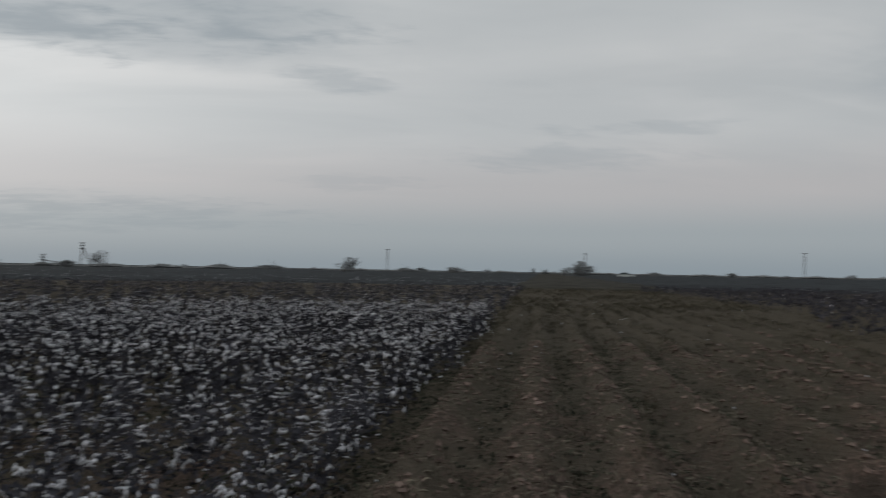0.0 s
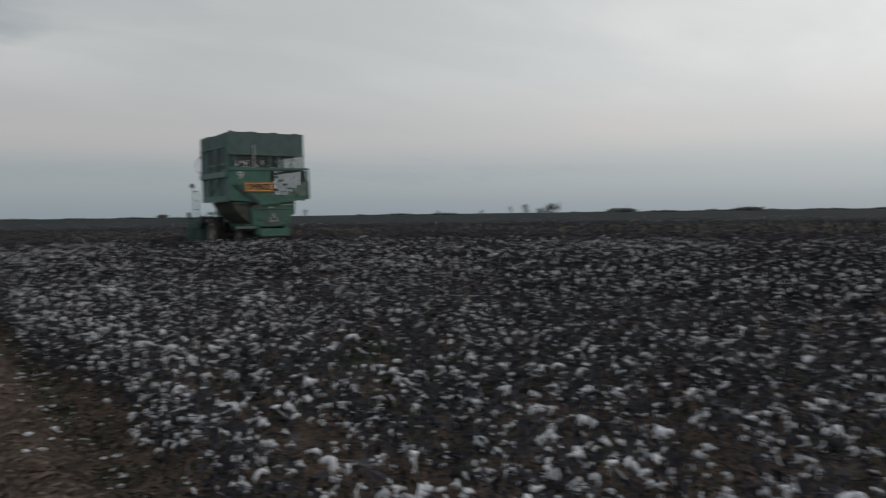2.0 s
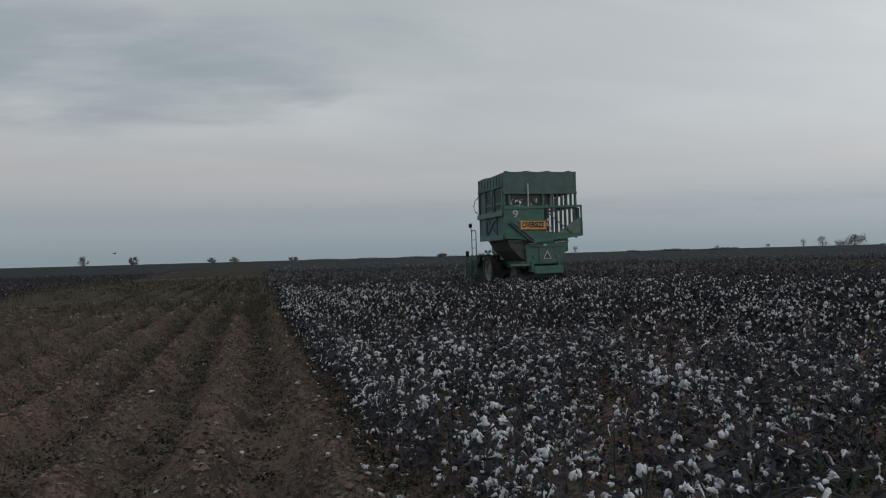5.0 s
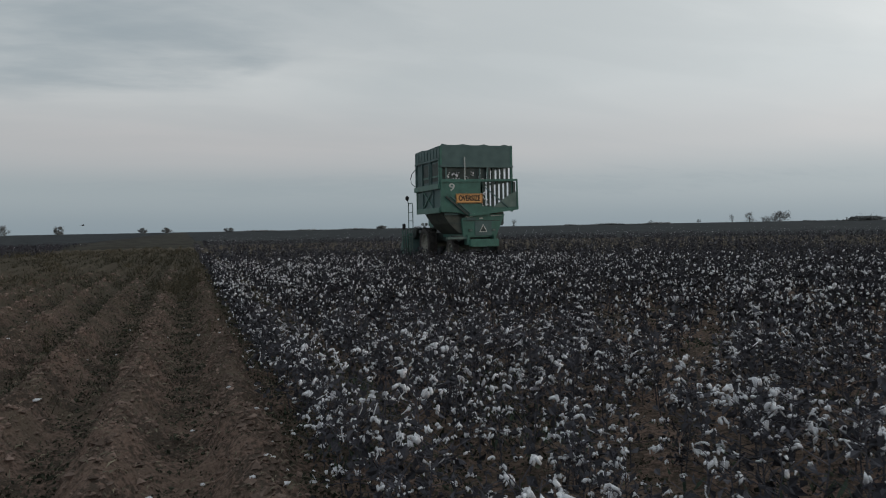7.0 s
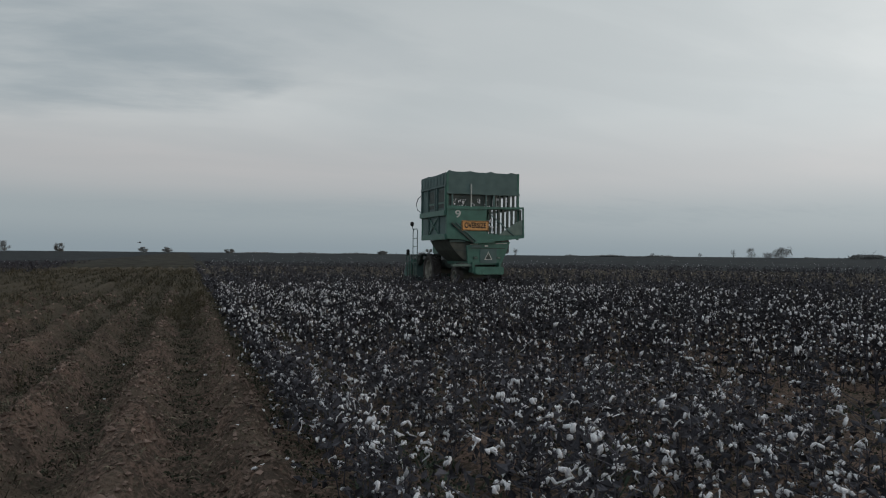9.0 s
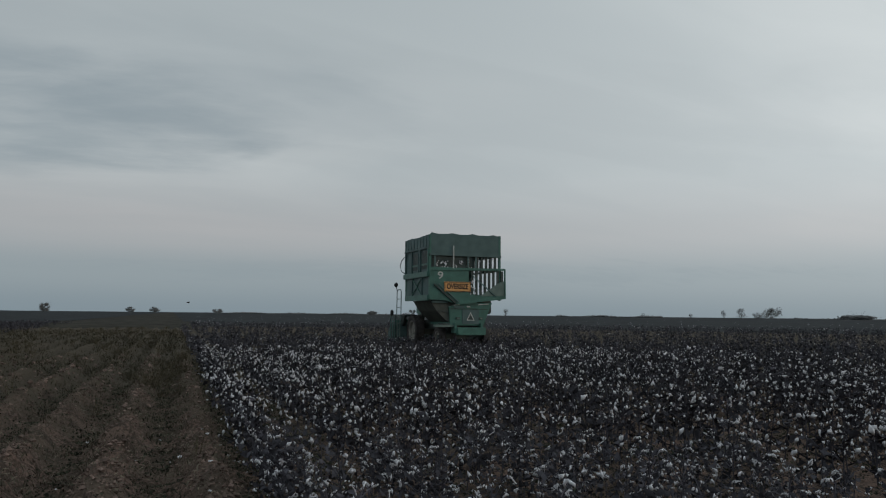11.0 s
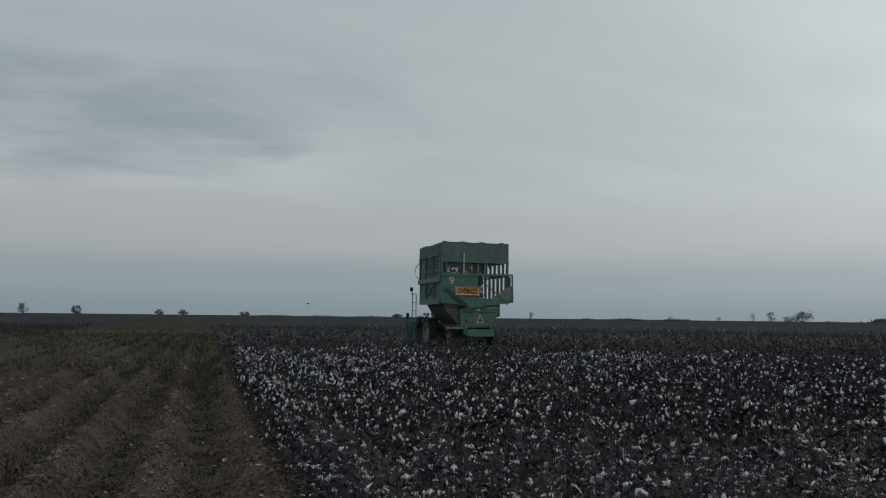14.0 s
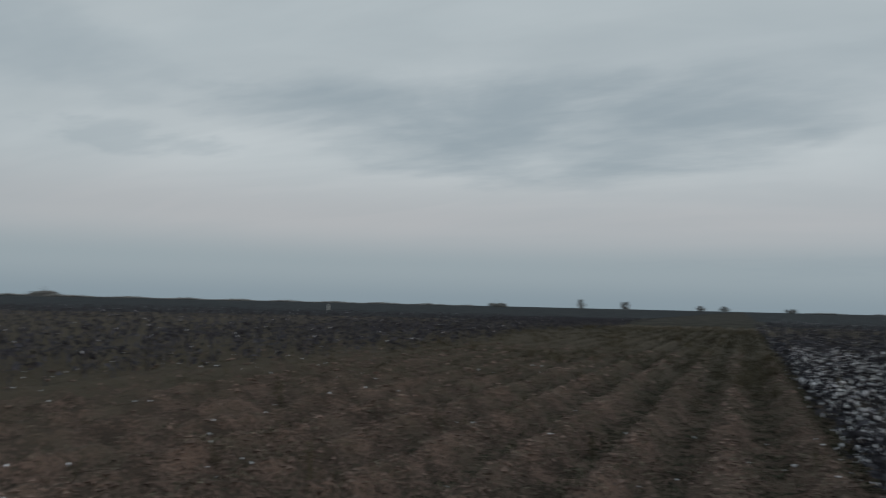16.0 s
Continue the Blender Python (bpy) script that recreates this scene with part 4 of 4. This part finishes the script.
        for y in (0.9, 2.3):
            part("side_post", box(x0 - 0.04, x0 + 0.02, y - 0.04, y + 0.04, 2.36, 3.14, 0.008), DGREEN, root)
        part("side_brace", bar((x0 - 0.02, 1.0, 2.4), (x0 - 0.02, 2.2, 3.1), 0.04), GREEN, root)
        part("side_brace", bar((x0 - 0.02, 2.2, 2.4), (x0 - 0.02, 1.0, 3.1), 0.04), GREEN, root)
    for z in (2.32, 3.5, 4.16, 4.96):
        part("side_rail", box(R - 0.06, R, 0.08, F - 0.1, z - 0.05, z + 0.05, 0.01), GREEN, root)
    part("side_lid", box(R - 0.05, R, 0.08, F - 0.1, 4.2, 4.92), DGREEN, root)
    for y in (1.15, 2.25):
        part("side_post", box(R - 0.055, R - 0.005, y - 0.03, y + 0.03, 2.36, 4.12), DARKSTEEL, root)
    part("hose", tube([(L - 0.02, F - 0.1, 4.25), (L - 0.16, F + 0.1, 4.05), (L - 0.22, F + 0.15, 3.8), (L - 0.17, F + 0.1, 3.55), (L - 0.02, F, 3.42)], 0.018), BLACK, root)
    # sign and markings
    sign = part("sign_board", box(-1.31, -0.08, -0.16, -0.135, 2.52, 2.94, 0.008), ORANGE, root, "orange sign with black lettering")
    for x0, x1, z0, z1 in ((-1.29, -0.10, 2.535, 2.555), (-1.29, -0.10, 2.905, 2.925), (-1.29, -1.27, 2.56, 2.90), (-0.12, -0.10, 2.56, 2.90)):
        part("border", box(x0, x1, -0.166, -0.161, z0, z1), BLACK, sign)
    stand = Matrix.Rotation(radians(90), 4, "X")
    letters("OVERSIZE", 0.285, BLACK, sign, Matrix.Translation((-0.695, -0.166, 2.73)) @ stand @ Matrix.Diagonal((0.80, 1.15, 1, 1)), bold=0.009)
    letters("9", 0.44, PALE, root, Matrix.Translation((-1.47, -0.104, 3.20)) @ stand @ Matrix.Diagonal((1.30, 1, 1, 1)), "number", 0.004)
    for k in range(3):
        part("worn_label", box(-1.62 + k * 0.2, -1.46 + k * 0.2, -0.07, -0.062, 3.47, 3.51), PALE, root, "worn pale marking")
    # engine housing under the basket
    hood = prism([(-1.02, 1.86), (-0.95, 1.05), (0.61, 1.05), (1.04, 2.06), (-0.6, 2.02)], 0.02, 2.6)
    bmesh.ops.bevel(hood, geom=hood.edges[:], offset=0.02, segments=2, affect="EDGES", clamp_overlap=True)
    part("engine_hood", hood, GREEN, root)
    part("hood_trim", box(-0.78, -0.34, -0.01, 0.02, 1.80, 1.90, 0.006), DGREEN, root)
    part("grille", box(-0.40, 0.38, -0.012, 0.02, 1.12, 1.74, 0.006), DGREEN, root)
    part("badge", box(-0.19, -0.03, -0.02, 0.015, 1.84, 1.90, 0.006), PALE, root, "small pale badge")
    tri = prism([(-0.21, 1.27), (0.17, 1.27), (-0.02, 1.63)], -0.03, -0.018)
    emblem = part("slow_emblem", tri, PALE, root, "faded triangular slow vehicle emblem")
    part("emblem_centre", prism([(-0.155, 1.30), (0.115, 1.30), (-0.02, 1.56)], -0.036, -0.031), DARKSTEEL, emblem, "dark faded centre")
    for x in (-0.61, 0.47):
        lamp = part("tail_lamp", box(x - 0.09, x + 0.09, -0.04, 0.02, 1.31, 1.41, 0.012), DARKSTEEL, root)
        part("lens", box(x - 0.07, x + 0.07, -0.052, -0.041, 1.325, 1.395, 0.006), MESHGREEN, lamp, "dull grey lamp lens")
    part("bumper", box(-0.70, 0.66, -0.18, 0.02, 0.64, 0.97, 0.03), GREEN, root)
    part("bumper_step", box(-0.62, 0.58, -0.26, -0.17, 0.64, 0.70, 0.01), GREEN, root)
    part("step_bar", box(-1.66, -0.72, -0.04, 0.24, 0.98, 1.08, 0.012), MESHGREEN, root, "pale worn step bar")
    part("step_plate", box(-1.30, -0.95, 0.02, 0.60, 1.08, 1.14, 0.01), DARKSTEEL, root)
    part("hood_seam", box(-0.93, 0.80, -0.006, 0.03, 1.755, 1.785, 0.004), DARKSTEEL, root)
    for x in (-0.74, 0.50):
        part("bumper_bracket", box(x - 0.06, x + 0.06, -0.10, 0.3, 0.72, 1.16, 0.01), GREEN, root)
    part("chassis", box(-0.95, 0.85, 0.3, 4.6, 0.85, 1.25, 0.03), DARKSTEEL, root)
    part("rear_axle", box(-1.2, 1.1, 0.85, 1.05, 0.42, 0.62, 0.02), DARKSTEEL, root)
    part("front_axle", box(-1.4, 1.3, 3.15, 3.45, 0.6, 0.85, 0.02), DARKSTEEL, root)
    part("axle_stay", box(-0.9, 0.8, 0.75, 1.15, 0.6, 0.9, 0.02), DARKSTEEL, root)
    part("side_duct", prism([(-1.85, 2.12), (-1.55, 1.66), (-1.15, 1.30), (-0.9, 1.15), (-0.7, 1.9), (-0.9, 2.12)], 0.10, 2.5), GRIME, root, "grimy brown sloping duct")
    part("duct_strap", bar((-1.56, 0.09, 1.70), (-1.0, 0.09, 1.62), 0.05), DARKSTEEL, root)
    part("duct_flange", box(-1.78, -1.05, 0.02, 0.11, 2.02, 2.11, 0.01), DGREEN, root)
    part("side_duct", box(0.9, 1.35, 0.8, 3.6, 1.55, 2.2, 0.05), DARKSTEEL, root)
    # cab and ladder ahead of the basket
    cab = part("cab", box(-0.85, 0.75, 3.65, 5.1, 1.5, 3.3, 0.06), GREEN, root)
    for x0, x1, y0, y1 in ((-0.7, 0.6, 5.1, 5.115), (-0.865, -0.85, 3.85, 4.95), (0.75, 0.765, 3.85, 4.95)):
        part("window", box(x0, x1, y0, y1, 2.2, 3.15), BLACK, cab, "dark cab window")
    part("platform", box(-1.9, 1.7, 3.6, 5.0, 1.40, 1.48, 0.01), DARKSTEEL, root)
    rail = tube([(-1.93, 4.15, 1.45), (-1.93, 4.15, 2.62), (-1.93, 4.25, 2.70), (-1.93, 4.75, 2.70), (-1.93, 4.85, 2.62), (-1.93, 4.85, 1.45)], 0.022)
    part("handrail", rail, MESHGREEN, root)
    for z in (1.85, 2.25):
        part("handrail_bar", bar((-1.93, 4.15, z), (-1.93, 4.85, z), 0.03), MESHGREEN, root)
    part("mirror_arm", bar((-1.93, 4.8, 2.6), (-2.0, 4.8, 2.92), 0.03), BLACK, root)
    ball = bmesh.new()
    bmesh.ops.create_icosphere(ball, subdivisions=2, radius=0.11, matrix=Matrix.Translation((-2.0, 4.8, 2.95)) @ Matrix.Diagonal((0.9, 0.6, 1.1, 1)))
    part("mirror", ball, BLACK, root)
    # picking heads
    for k in range(5):
        x = -1.75 + k * 0.90
        head = part("picking_head", side_prism([(4.45, 0.30), (4.45, 1.05), (4.75, 1.22), (5.5, 1.12), (6.1, 0.70), (6.25, 0.25), (5.9, 0.18), (4.6, 0.18)], x - 0.24, x + 0.24), DGREEN, root)
        part("head_guard", box(x - 0.30, x - 0.26, 4.6, 5.4, 0.35, 1.00, 0.01), DARKSTEEL, head)
        part("head_door", box(x + 0.25, x + 0.28, 4.7, 5.8, 0.35, 0.95, 0.01), GREEN, head)
        part("nose", side_prism([(6.1, 0.65), (6.9, 0.12), (6.15, 0.12)], x - 0.12, x + 0.12), DGREEN, head)
        part("chute", side_prism([(4.0, 1.25), (4.35, 0.95), (4.6, 1.15), (4.2, 1.55), (3.95, 1.55)], x - 0.07, x + 0.07), DARKSTEEL, head)
    for x, y in ((-1.80, 3.05), (-1.62, 3.05)):
        disc = bmesh.new()
        bmesh.ops.create_uvsphere(disc, u_segments=12, v_segments=8, radius=0.075, matrix=Matrix.Translation((x, y, 1.66)) @ Matrix.Diagonal((1, 0.6, 1, 1)))
        part("work_lamp", disc, PALE, root, "round pale work lamp")
    for x0, x1, z in ((-0.86, -0.50, 1.93), (0.36, 0.86, 1.97)):
        part("hood_stripe", bar((x0, 0.01, z), (x1, 0.01, z + 0.03), 0.028), PALE, root, "worn pale stripe")
    for y in (4.6, 5.0, 5.4):
        part("head_rail", bar((-2.08, y, 0.35), (-2.08, y, 1.45), 0.04), GREEN, root)
    for z in (0.7, 1.1, 1.42):
        part("head_rail", bar((-2.08, 4.5, z), (-2.08, 5.7, z), 0.035), DARKSTEEL, root)
    part("head_lamp", box(-2.12, -1.98, 5.2, 5.35, 1.42, 1.72, 0.03), BLACK, root)
    part("head_frame", box(-2.05, 1.95, 4.5, 4.65, 1.10, 1.25, 0.02), GREEN, root)
    pieces = []
    for k in range(46):
        v, f = blob(g.uniform(0.02, 0.05), g.uniform(0.5, 1.2), int(g.integers(1e6)), None)
        pieces.append((v + np.array([g.uniform(-2.0, -1.35), g.uniform(3.62, 3.95), 1.49 + abs(g.normal(0, 0.05))]), f, 0))
    v, f, m = join(pieces)
    heap = new("platform_lint", mesh_from("platform_lint", v, f, [COTTON], smooth=True))
    heap.parent = root
    tagged(heap, "heap of white lint on the platform", kind="stuff")
    for z in (1.08, 0.78, 0.48):
        part("ladder_rung", bar((-2.02, 4.02, z), (-2.02, 4.42, z), 0.035), MESHGREEN, root)
    for y in (4.02, 4.42):
        part("ladder_rail", bar((-2.02, y, 0.38), (-2.02, y, 1.46), 0.04), MESHGREEN, root)
    make_wheel(root, -1.45, 3.30, 0.76, 0.46)
    make_wheel(root, 1.30, 3.30, 0.76, 0.46)
    make_wheel(root, -1.10, 0.95, 0.50, 0.30)
    make_wheel(root, 1.00, 0.95, 0.50, 0.30)
    return root


picker = make_picker()


# ---- the far distance ----
def crown_mesh(name, w, h, n, seed, airy):
    """A crown of many small ragged clumps round a few limbs, with gaps; its pale grey stands for haze."""
    g = np.random.default_rng(seed)
    out = []
    turn = g.uniform(0, 6.28, 24)
    out_, up_ = np.sqrt(g.uniform(0.05, 1, 24)), g.uniform(-0.95, 0.95, 24)
    out_ *= np.sqrt(1 - up_ ** 2)
    hubs = np.stack([np.cos(turn) * out_ * 0.50 * w, np.sin(turn) * out_ * 0.50 * w, (0.52 + 0.40 * up_) * h], 1)
    for i in range(n):
        c = hubs[int(g.integers(24))]
        at = c + g.normal(0, 1, 3) * np.array([w, w, h]) * (0.10 if airy else 0.08)
        at[2] = np.clip(at[2], 0.06 * h, h)
        s = g.uniform(0.018, 0.042) * w
        v = np.array([(1, 0, 0), (-0.6, 0.9, 0.1), (-0.5, -0.8, -0.1), (0.1, 0.1, 1.0)]) * s * (1 + g.normal(0, 0.3, (4, 1)))
        q = Euler(g.uniform(0, 6.28, 3)).to_matrix()
        v = v @ np.array(q).T + at
        out.append((v, np.array([(0, 1, 3), (1, 2, 3), (2, 0, 3), (0, 2, 1)]), 0))
    v, f, m = join(out)
    return mesh_from(name, v, f, [HAZED_TREE])


def far_place(az, dist):
    return math.sin(radians(az)) * dist, 8 + math.cos(radians(az)) * dist


PX = 1289.0          # the lens: things one metre at this many metres take up one unit


def make_tree(az, dist, tall, wide, seed, label, airy=False, name="tree"):
    """tall and wide in units of the lens, so that the tree keeps its size in view."""
    h, w = tall * dist / PX, wide * dist / PX
    x, y = far_place(az, dist)
    root = tagged(new(name), label, name)
    root.matrix_basis = pose(x, y, 0)
    bm = bmesh.new()
    g = random.Random(seed)
    r = max(0.12, 0.03 * h)
    for k in range(1 if name == "tree" else 3):
        bmesh.ops.create_cone(bm, segments=8, radius1=r, radius2=r * 0.45, depth=h * 0.7, cap_ends=True, matrix=Matrix.Translation((k * 0.15 * w - (0 if name == "tree" else 0.15 * w), 0, h * 0.35)))
    for k in range(7):
        a = g.uniform(0, 6.28)
        lean = Matrix.Translation((0, 0, h * g.uniform(0.3, 0.6))) @ Matrix.Rotation(a, 4, "Z") @ Matrix.Rotation(g.uniform(0.5, 1.0), 4, "Y")
        bmesh.ops.create_cone(bm, segments=6, radius1=r * 0.5, radius2=r * 0.15, depth=w * 0.28, cap_ends=True, matrix=lean @ Matrix.Translation((0, 0, w * 0.14)))
    part("trunk", bm, BARK, root)
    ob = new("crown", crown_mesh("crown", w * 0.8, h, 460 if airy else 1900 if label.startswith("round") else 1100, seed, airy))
    ob.parent = root


def make_distance():
    g = random.Random(5)
    bare, round_, shrub = "far tree with thinning crown, haze grey put into its colour", "round full tree standing alone on the field's edge", "low shrub on the horizon, haze grey put into its colour"
    for i, (az, d, t, w, lab, airy, nm) in enumerate((
            (149.1, 320, 44, 66, round_, False, "tree"), (151.3, 330, 25, 30, bare, False, "tree"), (155.4, 330, 17, 62, shrub, False, "shrub"), (130.24, 420, 24, 26, bare, False, "tree"),
            (162.5, 300, 29, 34, bare, True, "tree"), (179.9, 260, 27, 46, shrub, True, "shrub"), (197.6, 250, 27, 46, "dense dark shrub on the horizon", False, "shrub"), (196.4, 250, 17, 30, shrub, True, "shrub"),
            (-11.57, 900, 17, 18, bare, False, "tree"), (-8.32, 900, 15, 18, round_, False, "tree"), (-2.88, 900, 10, 17, bare, False, "tree"), (-1.25, 900, 10, 19, bare, False, "tree"),
            (3.2, 900, 8, 20, shrub, False, "shrub"), (14.7, 900, 7, 24, shrub, False, "shrub"), (25.18, 800, 14, 13, bare, True, "tree"), (35.6, 800, 8, 10, bare, True, "tree"),
            (39.0, 900, 8, 9, bare, True, "tree"), (41.3, 900, 15, 10, bare, True, "tree"), (42.48, 900, 17, 20, bare, True, "tree"), (44.44, 900, 19, 38, bare, True, "tree"), (43.6, 900, 11, 20, shrub, True, "shrub"),
            (107.9, 700, 10, 46, shrub, False, "shrub"), (110.6, 700, 7, 30, shrub, False, "shrub"), (114.2, 700, 6, 24, shrub, False, "shrub"), (126.4, 600, 6, 18, shrub, False, "shrub"),
            (185.5, 420, 8, 30, shrub, True, "shrub"), (188.0, 420, 10, 36, shrub, True, "shrub"), (190.6, 420, 8, 18, shrub, True, "shrub"), (194.1, 420, 12, 12, shrub, True, "shrub"), (195.0, 420, 10, 14, shrub, True, "shrub"),
            (184.3, 420, 8, 40, shrub, True, "shrub"), (203.0, 420, 7, 26, shrub, True, "shrub"), (208.4, 420, 8, 26, shrub, True, "shrub"), (212.0, 420, 6, 14, shrub, True, "shrub"), (216.0, 420, 8, 20, shrub, True, "shrub"),
            (160.6, 300, 12, 30, shrub, False, "shrub"), (174.3, 420, 8, 60, shrub, True, "shrub"), (170.6, 420, 8, 40, shrub, True, "shrub"), (168.0, 420, 7, 16, shrub, True, "shrub"),
            (58.7, 900, 6, 60, shrub, False, "shrub"), (49.9, 900, 7, 60, shrub, False, "shrub"), (-51.0, 800, 9, 60, shrub, False, "shrub"), (-18.0, 900, 7, 40, shrub, False, "shrub"))):
        make_tree(az, d, t, w, 40 + i, lab, airy, nm)
    # hedges: long low lines of growth on the skyline, haze painted in as pale grey
    for n, (a0, a1, d, t) in enumerate(((46, 72, 1000, 5), (156, 172, 380, 9), (172, 218, 520, 6), (29, 37, 1000, 5), (-60, -20, 1000, 4), (4, 16, 1100, 4), (100, 130, 1000, 4), (218, 340, 1000, 5), (72, 100, 1200, 4))):
        gg = np.random.default_rng(500 + n)
        out = []
        for k in range(int((a1 - a0) * 28)):
            az = gg.uniform(a0, a1)
            x, y = far_place(az, d + gg.uniform(-8, 8))
            h = t * d / PX * (0.35 + 0.65 * gg.random() * (0.6 + 0.4 * math.sin(az * 1.7 + n)))
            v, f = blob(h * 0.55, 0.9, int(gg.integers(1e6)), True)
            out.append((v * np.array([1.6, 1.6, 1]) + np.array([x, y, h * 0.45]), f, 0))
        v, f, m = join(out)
        tagged(new("hedge_line", mesh_from("hedge_line", v, f, [HAZED_TREE])), "long low line of scrub on the skyline, haze grey put into its colour", "scrub", kind="stuff")
    make_poles()
    make_car()


def make_poles():
    """Wooden power poles and thin masts on the skyline."""
    def at(az, dist, label, name, cat):
        x, y = far_place(az, dist)
        root = tagged(new(name), label, cat)
        root.matrix_basis = pose(x, y, 0, 0, 0, -az)
        return root

    d = 300
    u = d / PX
    for az, tall, legs in ((161.45, 39, True), (159.1, 20, False)):
        root = at(az, d, "weathered wooden power pole with crossarms", "power_pole", "power pole")
        h = tall * u
        if legs:
            part("leg", tube([(-0.9 * u * 2, 0, 0), (0, 0, h)], 0.22, 8), DRAB, root)
            part("leg", tube([(14 * u, 0, 0), (0.4, 0, h * 0.78)], 0.22, 8), DRAB, root)
        else:
            part("pole", tube([(0, 0, 0), (0, 0, h)], 0.25, 8), DRAB, root)
            part("arm", bar((0, 0, h * 0.55), (20 * u, 0, h * 0.45), 0.3), DRAB, root)
        for k, wd in enumerate((7, 6, 7)):
            z = h - k * 4.2 * u
            part("crossarm", bar((-wd * u * 0.5, 0, z), (wd * u * 0.5, 0, z), 0.30), BLACK if k else DRAB, root)
    for az, tall in ((182.9, 40), (198.0, 38), (213.1, 42)):
        root = at(az, 420, "thin lattice radio mast on the skyline", "mast", "mast")
        h, w = tall * 420 / PX, 0.55
        for sx, sy in ((-w, -w), (w, -w), (0, w)):
            part("mast_leg", tube([(sx, sy, 0), (sx * 0.5, sy * 0.5, h)], 0.07, 6), DRAB, root)
        lat = bmesh.new()
        for k in range(14):
            z0, z1 = h * k / 14, h * (k + 1) / 14
            bar((-w, -w, z0), (w * 0.9, -w, z1), 0.06, lat)
        part("lattice", lat, DRAB, root)
        part("crossarm", bar((-1.4, 0, h * 0.97), (1.4, 0, h * 0.97), 0.22), DRAB, root)
    root = at(-31.3, 95, "short pale marker post in the stalk field", "marker_post", "post")
    part("post", tube([(0, 0, 0), (0, 0, 1.15)], 0.07, 8), PALE, root)
    part("cap", tube([(0, 0, 1.15), (0, 0, 1.2)], 0.09, 8), PALE, root)


def make_car():
    """A pale pickup far off on the field's edge."""
    x, y = far_place(200.7, 235)
    root = tagged(new("parked_car"), "pale far-off pickup parked at the field's edge", "car")
    root.matrix_basis = pose(x, y, 0.15, 0, 0, -200.7)
    body = side_prism([(-0.85, 0.45), (-0.85, 1.0), (-0.8, 1.05), (0.85, 1.05), (0.85, 0.45)], -2.6, 2.6)
    bmesh.ops.bevel(body, geom=body.edges[:], offset=0.06, segments=2, affect="EDGES", clamp_overlap=True)
    part("body", body, PALE, root)
    cabin = prism([(-1.9, 1.05), (-1.5, 1.65), (0.4, 1.68), (1.0, 1.05)], -0.72, 0.72)
    cab = part("cabin", cabin, DARKSTEEL, root, "dark glazed cabin")
    part("roof", box(-1.5, 0.4, -0.7, 0.7, 1.69, 1.74), PALE, cab)
    for wx in (-1.7, 1.6):
        for wy in (-0.8, 0.8):
            bm = revolve([(0.01, -0.1), (0.3, -0.1), (0.36, 0), (0.3, 0.1), (0.01, 0.1)], 14)
            bm.transform(Matrix.Translation((wx, wy, 0.34)) @ Matrix.Rotation(radians(90), 4, "Z"))
            part("wheel", bm, RUBBER, root)


make_distance()


def make_bird():
    root = tagged(new("bird"), "small dark bird flying low over the field", "bird")
    body = bmesh.new()
    bmesh.ops.create_icosphere(body, subdivisions=2, radius=1, matrix=Matrix.Diagonal((0.07, 0.19, 0.065, 1)))
    part("body", body, BLACK, root)
    part("tail", prism([(-0.05, -0.01), (0.05, -0.01), (0.03, 0.012), (-0.03, 0.012)], -0.32, -0.15), BLACK, root)
    for s in (-1, 1):
        bm = bmesh.new()
        v = [bm.verts.new(q) for q in ((s * 0.04, 0.10, 0.02), (s * 0.22, 0.12, 0.12), (s * 0.42, -0.02, 0.10), (s * 0.22, -0.04, 0.10), (s * 0.04, -0.08, 0.02))]
        bm.faces.new(v if s > 0 else v[::-1])
        bmesh.ops.solidify(bm, geom=bm.faces[:], thickness=0.012)
        part("wing", bm, BLACK, root)
    return root


bird = make_bird()


# ---- what moves ----
def motions():
    walk(picker, [(t, pose(12.43, 28.28 + 0.833 * t, 0)) for t in (0.0, 4.0, 8.0, 12.0, 16.0)])
    # azimuth and height of the bird as it crosses, a hundred metres off
    walk(bird, [(t, pose(100 * math.sin(radians(a)), 8 + 100 * math.cos(radians(a)), z, 0, 0, -78 - a))
                for t, a, z in ((0.0, -15.0, 3.6), (3.0, -12.4, 3.3), (4.2, -11.0, 3.2), (7.0, -6.9, 2.6), (12.5, 4.5, 2.9), (14.5, 9.0, 3.2), (16.0, 12.5, 3.4))])
    step = 0.833 * 0.5
    for wheel, (x, y, z), r in WHEELS:
        walk(wheel, [(0.5 * i, pose(x, y, z, -math.degrees(step * i / r))) for i in range(33)])



motions()
